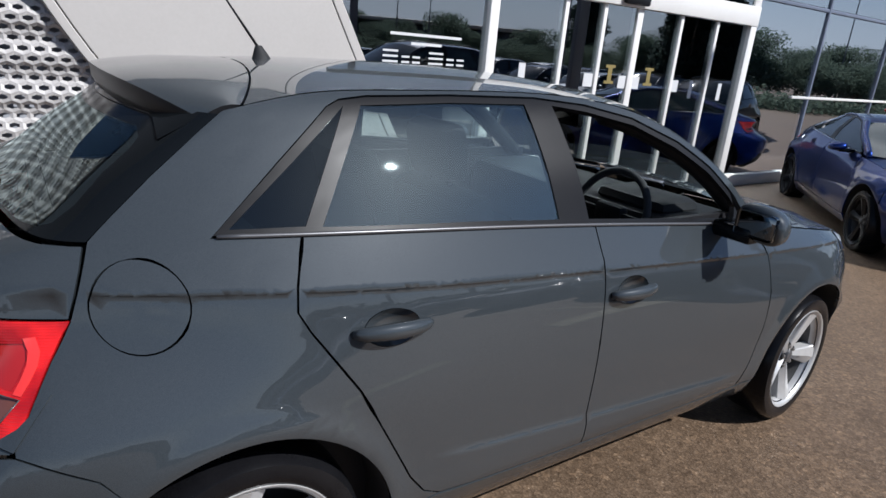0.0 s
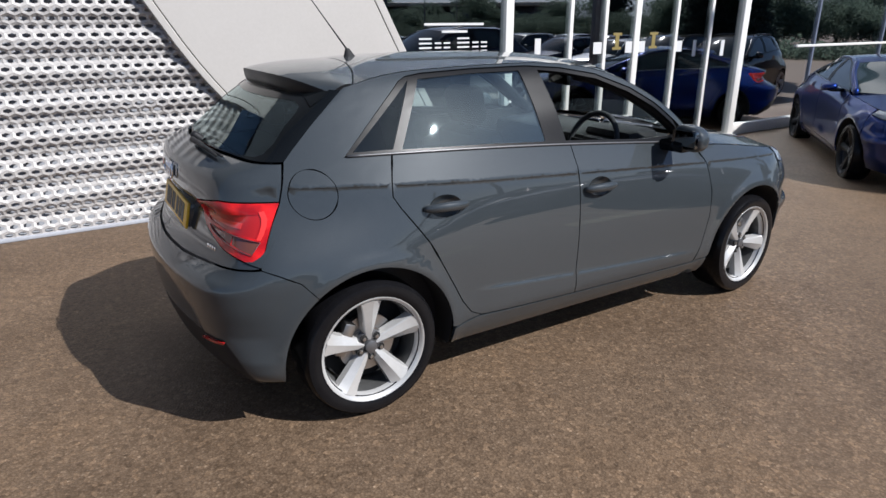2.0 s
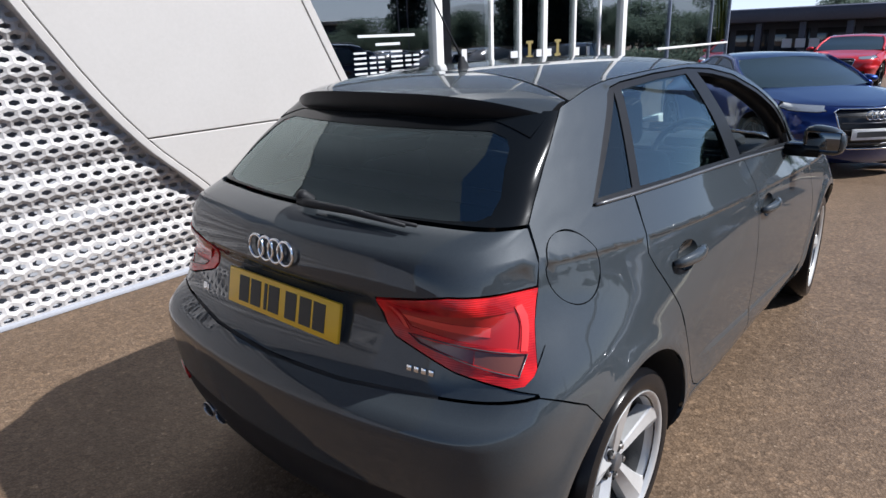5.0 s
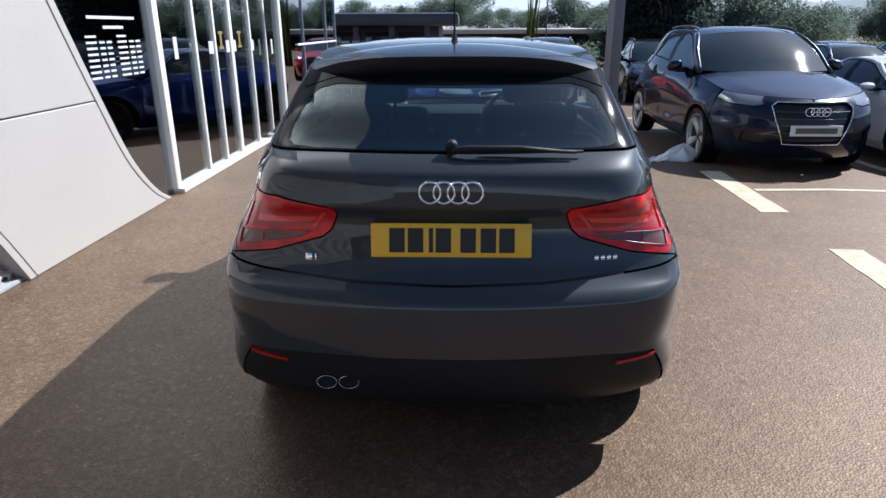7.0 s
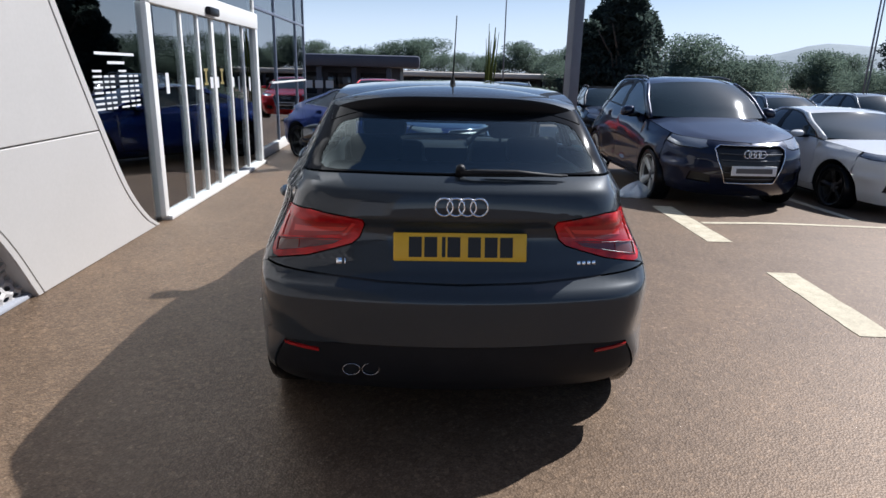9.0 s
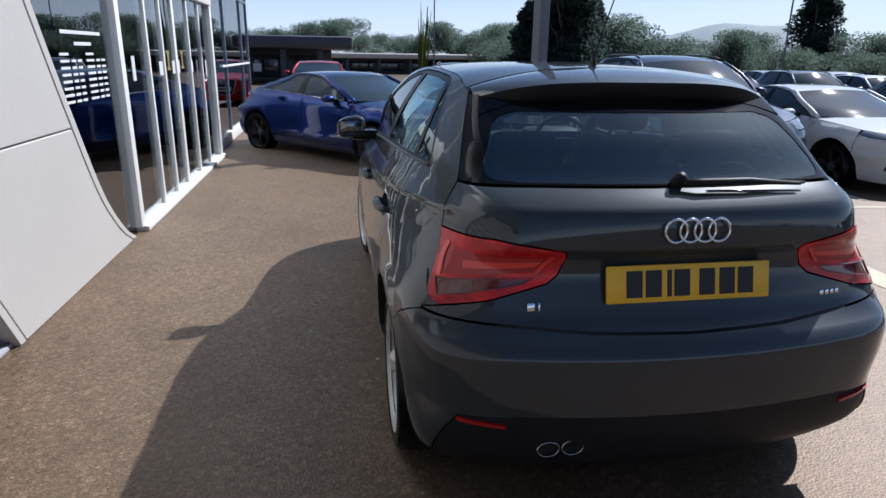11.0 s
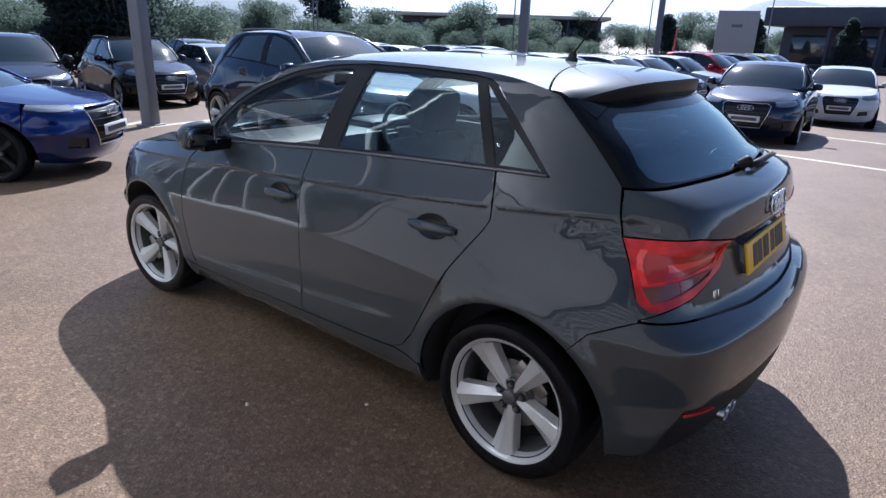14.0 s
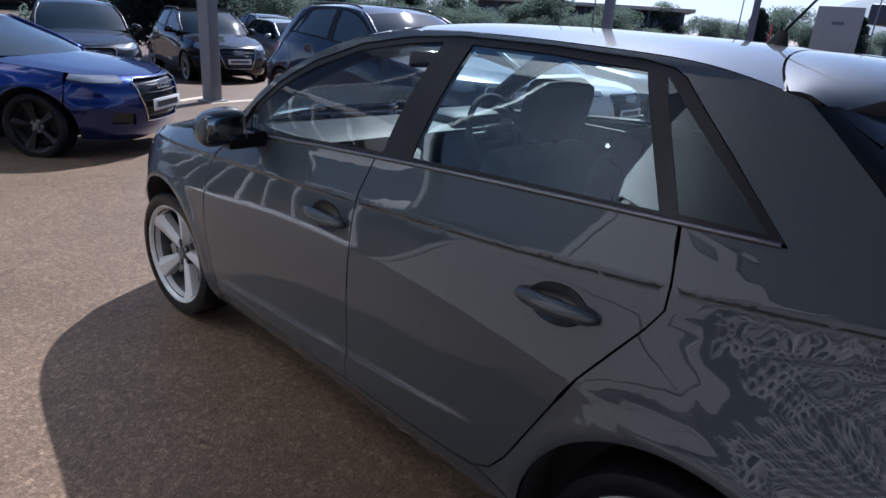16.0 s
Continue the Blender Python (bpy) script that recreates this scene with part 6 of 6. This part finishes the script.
tagged(hedge, "uneven green hedge along the far edge", "hedge", kind="stuff")
# clump of tall reeds
rnd = random.Random(9)
v, f = [], []
for k in range(26):
    a = rnd.uniform(0, 6.28)
    r = rnd.uniform(0, 0.35)
    h = rnd.uniform(2.2, 4.4)
    lean = rnd.uniform(0.0, 0.22)
    base = Vector((math.cos(a) * r, math.sin(a) * r, 0))
    p = [base, base + Vector((lean * 0.4, 0, h * 0.5)), base + Vector((lean + 0.1 * math.cos(a), 0, h))]
    v2, f2 = tube(p, [0.03, 0.035, 0.012], 5)
    n = len(v)
    v += v2
    f += [tuple(i + n for i in q) for q in f2]
reeds = mesh_object("reed_clump", v, f, M_REED, None)
reeds.matrix_world = spot(3.6, 31.0)
tagged(reeds, "tall clump of yellow-green ornamental reeds", "plant")

# ---- far buildings ----
M_DARKCLAD = varied("dark_cladding", (0.050, 0.054, 0.075), (0.080, 0.086, 0.110), 1.0, 0.5, 12)
M_PALE = varied("pale_roof_sheet", (0.52, 0.47, 0.40), (0.62, 0.57, 0.50), 0.5, 0.7, 6)
M_FARGLASS = material("far_window_glass", (0.03, 0.035, 0.045), 0.08, coat=1.0)


def hall(name, x, y, turn, length, depth, height, roof, label, bays, pale=False):
    """A flat-roofed sales hall with an overhanging roof, columns and window bays."""
    top = new(name)
    tagged(top, label, "building")
    top.matrix_world = spot(x, y, turn)
    part("wall", boxed(-length / 2 + 1, length / 2 - 1, -depth / 2 + 1, depth / 2, 0, height, 0.05), M_DARKCLAD, top)
    part("roof", boxed(-length / 2, length / 2, -depth / 2 - 1.5, depth / 2 + 0.5, height, height + roof, 0.15), M_PALE if pale else M_DARKCLAD, top)
    step = (length - 3) / bays
    for i in range(bays):
        c = -length / 2 + 1.5 + step * (i + 0.5)
        w = part("window", boxed(c - step * 0.42, c + step * 0.42, -depth / 2 + 0.96, -depth / 2 + 1.02, height * 0.12, height * 0.82, 0.02), M_FARGLASS, top)
        part("window_sill", boxed(c - step * 0.44, c + step * 0.44, -depth / 2 + 0.90, -depth / 2 + 1.0, height * 0.10, height * 0.12), M_POST, w, smooth=0)
        part("pillar", boxed(c + step * 0.5 - 0.12, c + step * 0.5 + 0.12, -depth / 2 - 1.2, -depth / 2 - 0.96, 0, height, 0.02), M_DARKCLAD, top)
    return top


h1 = hall("sales_hall", -6.6, 32.6, 0, 13, 8, 1.55, 0.58, "low dark sales hall with a deep flat canopy", 6)
for k in range(3):
    part("sign_bar", boxed(1.0 + 0.5 * k, 1.36 + 0.5 * k, -5.36, -5.3, 0.55, 0.9), M_STICK, h1, "pale sign lettering shown as bars", smooth=0)
hall("office_building", 64, -4.5, -92, 34, 12, 3.3, 1.5, "dark two-storey office building with a flat roof", 9)
hall("warehouse", 8.5, 62, 4, 26, 8, 1.35, 0.45, "long low building with a pale roof", 8, True)
hall("warehouse", 75, 52, -60, 30, 10, 4.0, 0.5, "far low shed with a pale roof", 7, True)
sign = new("sign_board")
tagged(sign, "tall pale sign board with a small emblem", "sign")
sign.matrix_world = spot(45.7, 11.5, -78)
part("board", boxed(-1.3, 1.3, -0.15, 0.15, 0.2, 4.0, 0.04), M_WHITE, sign)
part("emblem_bar", boxed(-0.35, 0.35, -0.165, -0.15, 2.9, 3.1), M_POST, sign, smooth=0)
part("plinth", boxed(-1.4, 1.4, -0.25, 0.25, 0.0, 0.2, 0.02), M_POST, sign)

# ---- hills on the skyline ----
# hill green turned blue-grey: the haze of distance is in the colour
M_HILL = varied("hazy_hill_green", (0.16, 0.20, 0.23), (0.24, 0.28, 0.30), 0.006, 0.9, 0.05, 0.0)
v, nx = [], 90
for i in range(nx + 1):
    b = radians(15 + 120 * i / nx)
    top_h = 42 + 34 * math.sin(i * 0.16) + 18 * math.sin(i * 0.41 + 1) + 7 * math.sin(i * 1.13)
    for j in range(9):
        t = j / 8
        d = 1250 + 420 * t
        h = -2 + max(8, top_h) * math.sin(t * math.pi / 2) ** 1.3 + (6 * noise.noise((i * 0.5, j * 0.9, 2.0)) * t)
        v.append((math.sin(b) * d, math.cos(b) * d, h))
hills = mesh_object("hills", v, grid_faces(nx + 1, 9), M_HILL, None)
tagged(hills, "hazy green hills on the skyline", "hills", kind="structure")

# ---- loose grit on the tarmac ----
M_PEBBLE = varied("pale_chip_of_stone", (0.45, 0.42, 0.38), (0.62, 0.59, 0.54), 60, 0.8, 300)
grit = None
rnd = random.Random(33)
for x, y in ((-0.85, -0.56), (-1.19, -0.19)):
    s = rnd.uniform(0.007, 0.012)
    if grit is None:
        bm = bmesh.new()
        bmesh.ops.create_icosphere(bm, subdivisions=1, radius=1.0)
        for q in bm.verts:
            q.co *= rnd.uniform(0.8, 1.15)
            q.co.z *= 0.6
        grit = part("pebble", bm, M_PEBBLE, None, smooth=0)
        o = grit
    else:
        o = new("pebble", grit.data)
    o.matrix_world = pose(x, y, s * 0.45, 0, 0, rnd.uniform(0, 360)) @ Matrix.Diagonal((s, s * 0.8, s, 1))
    tagged(o, "small pale chip of stone lying on the tarmac", "pebble", "loose chips")
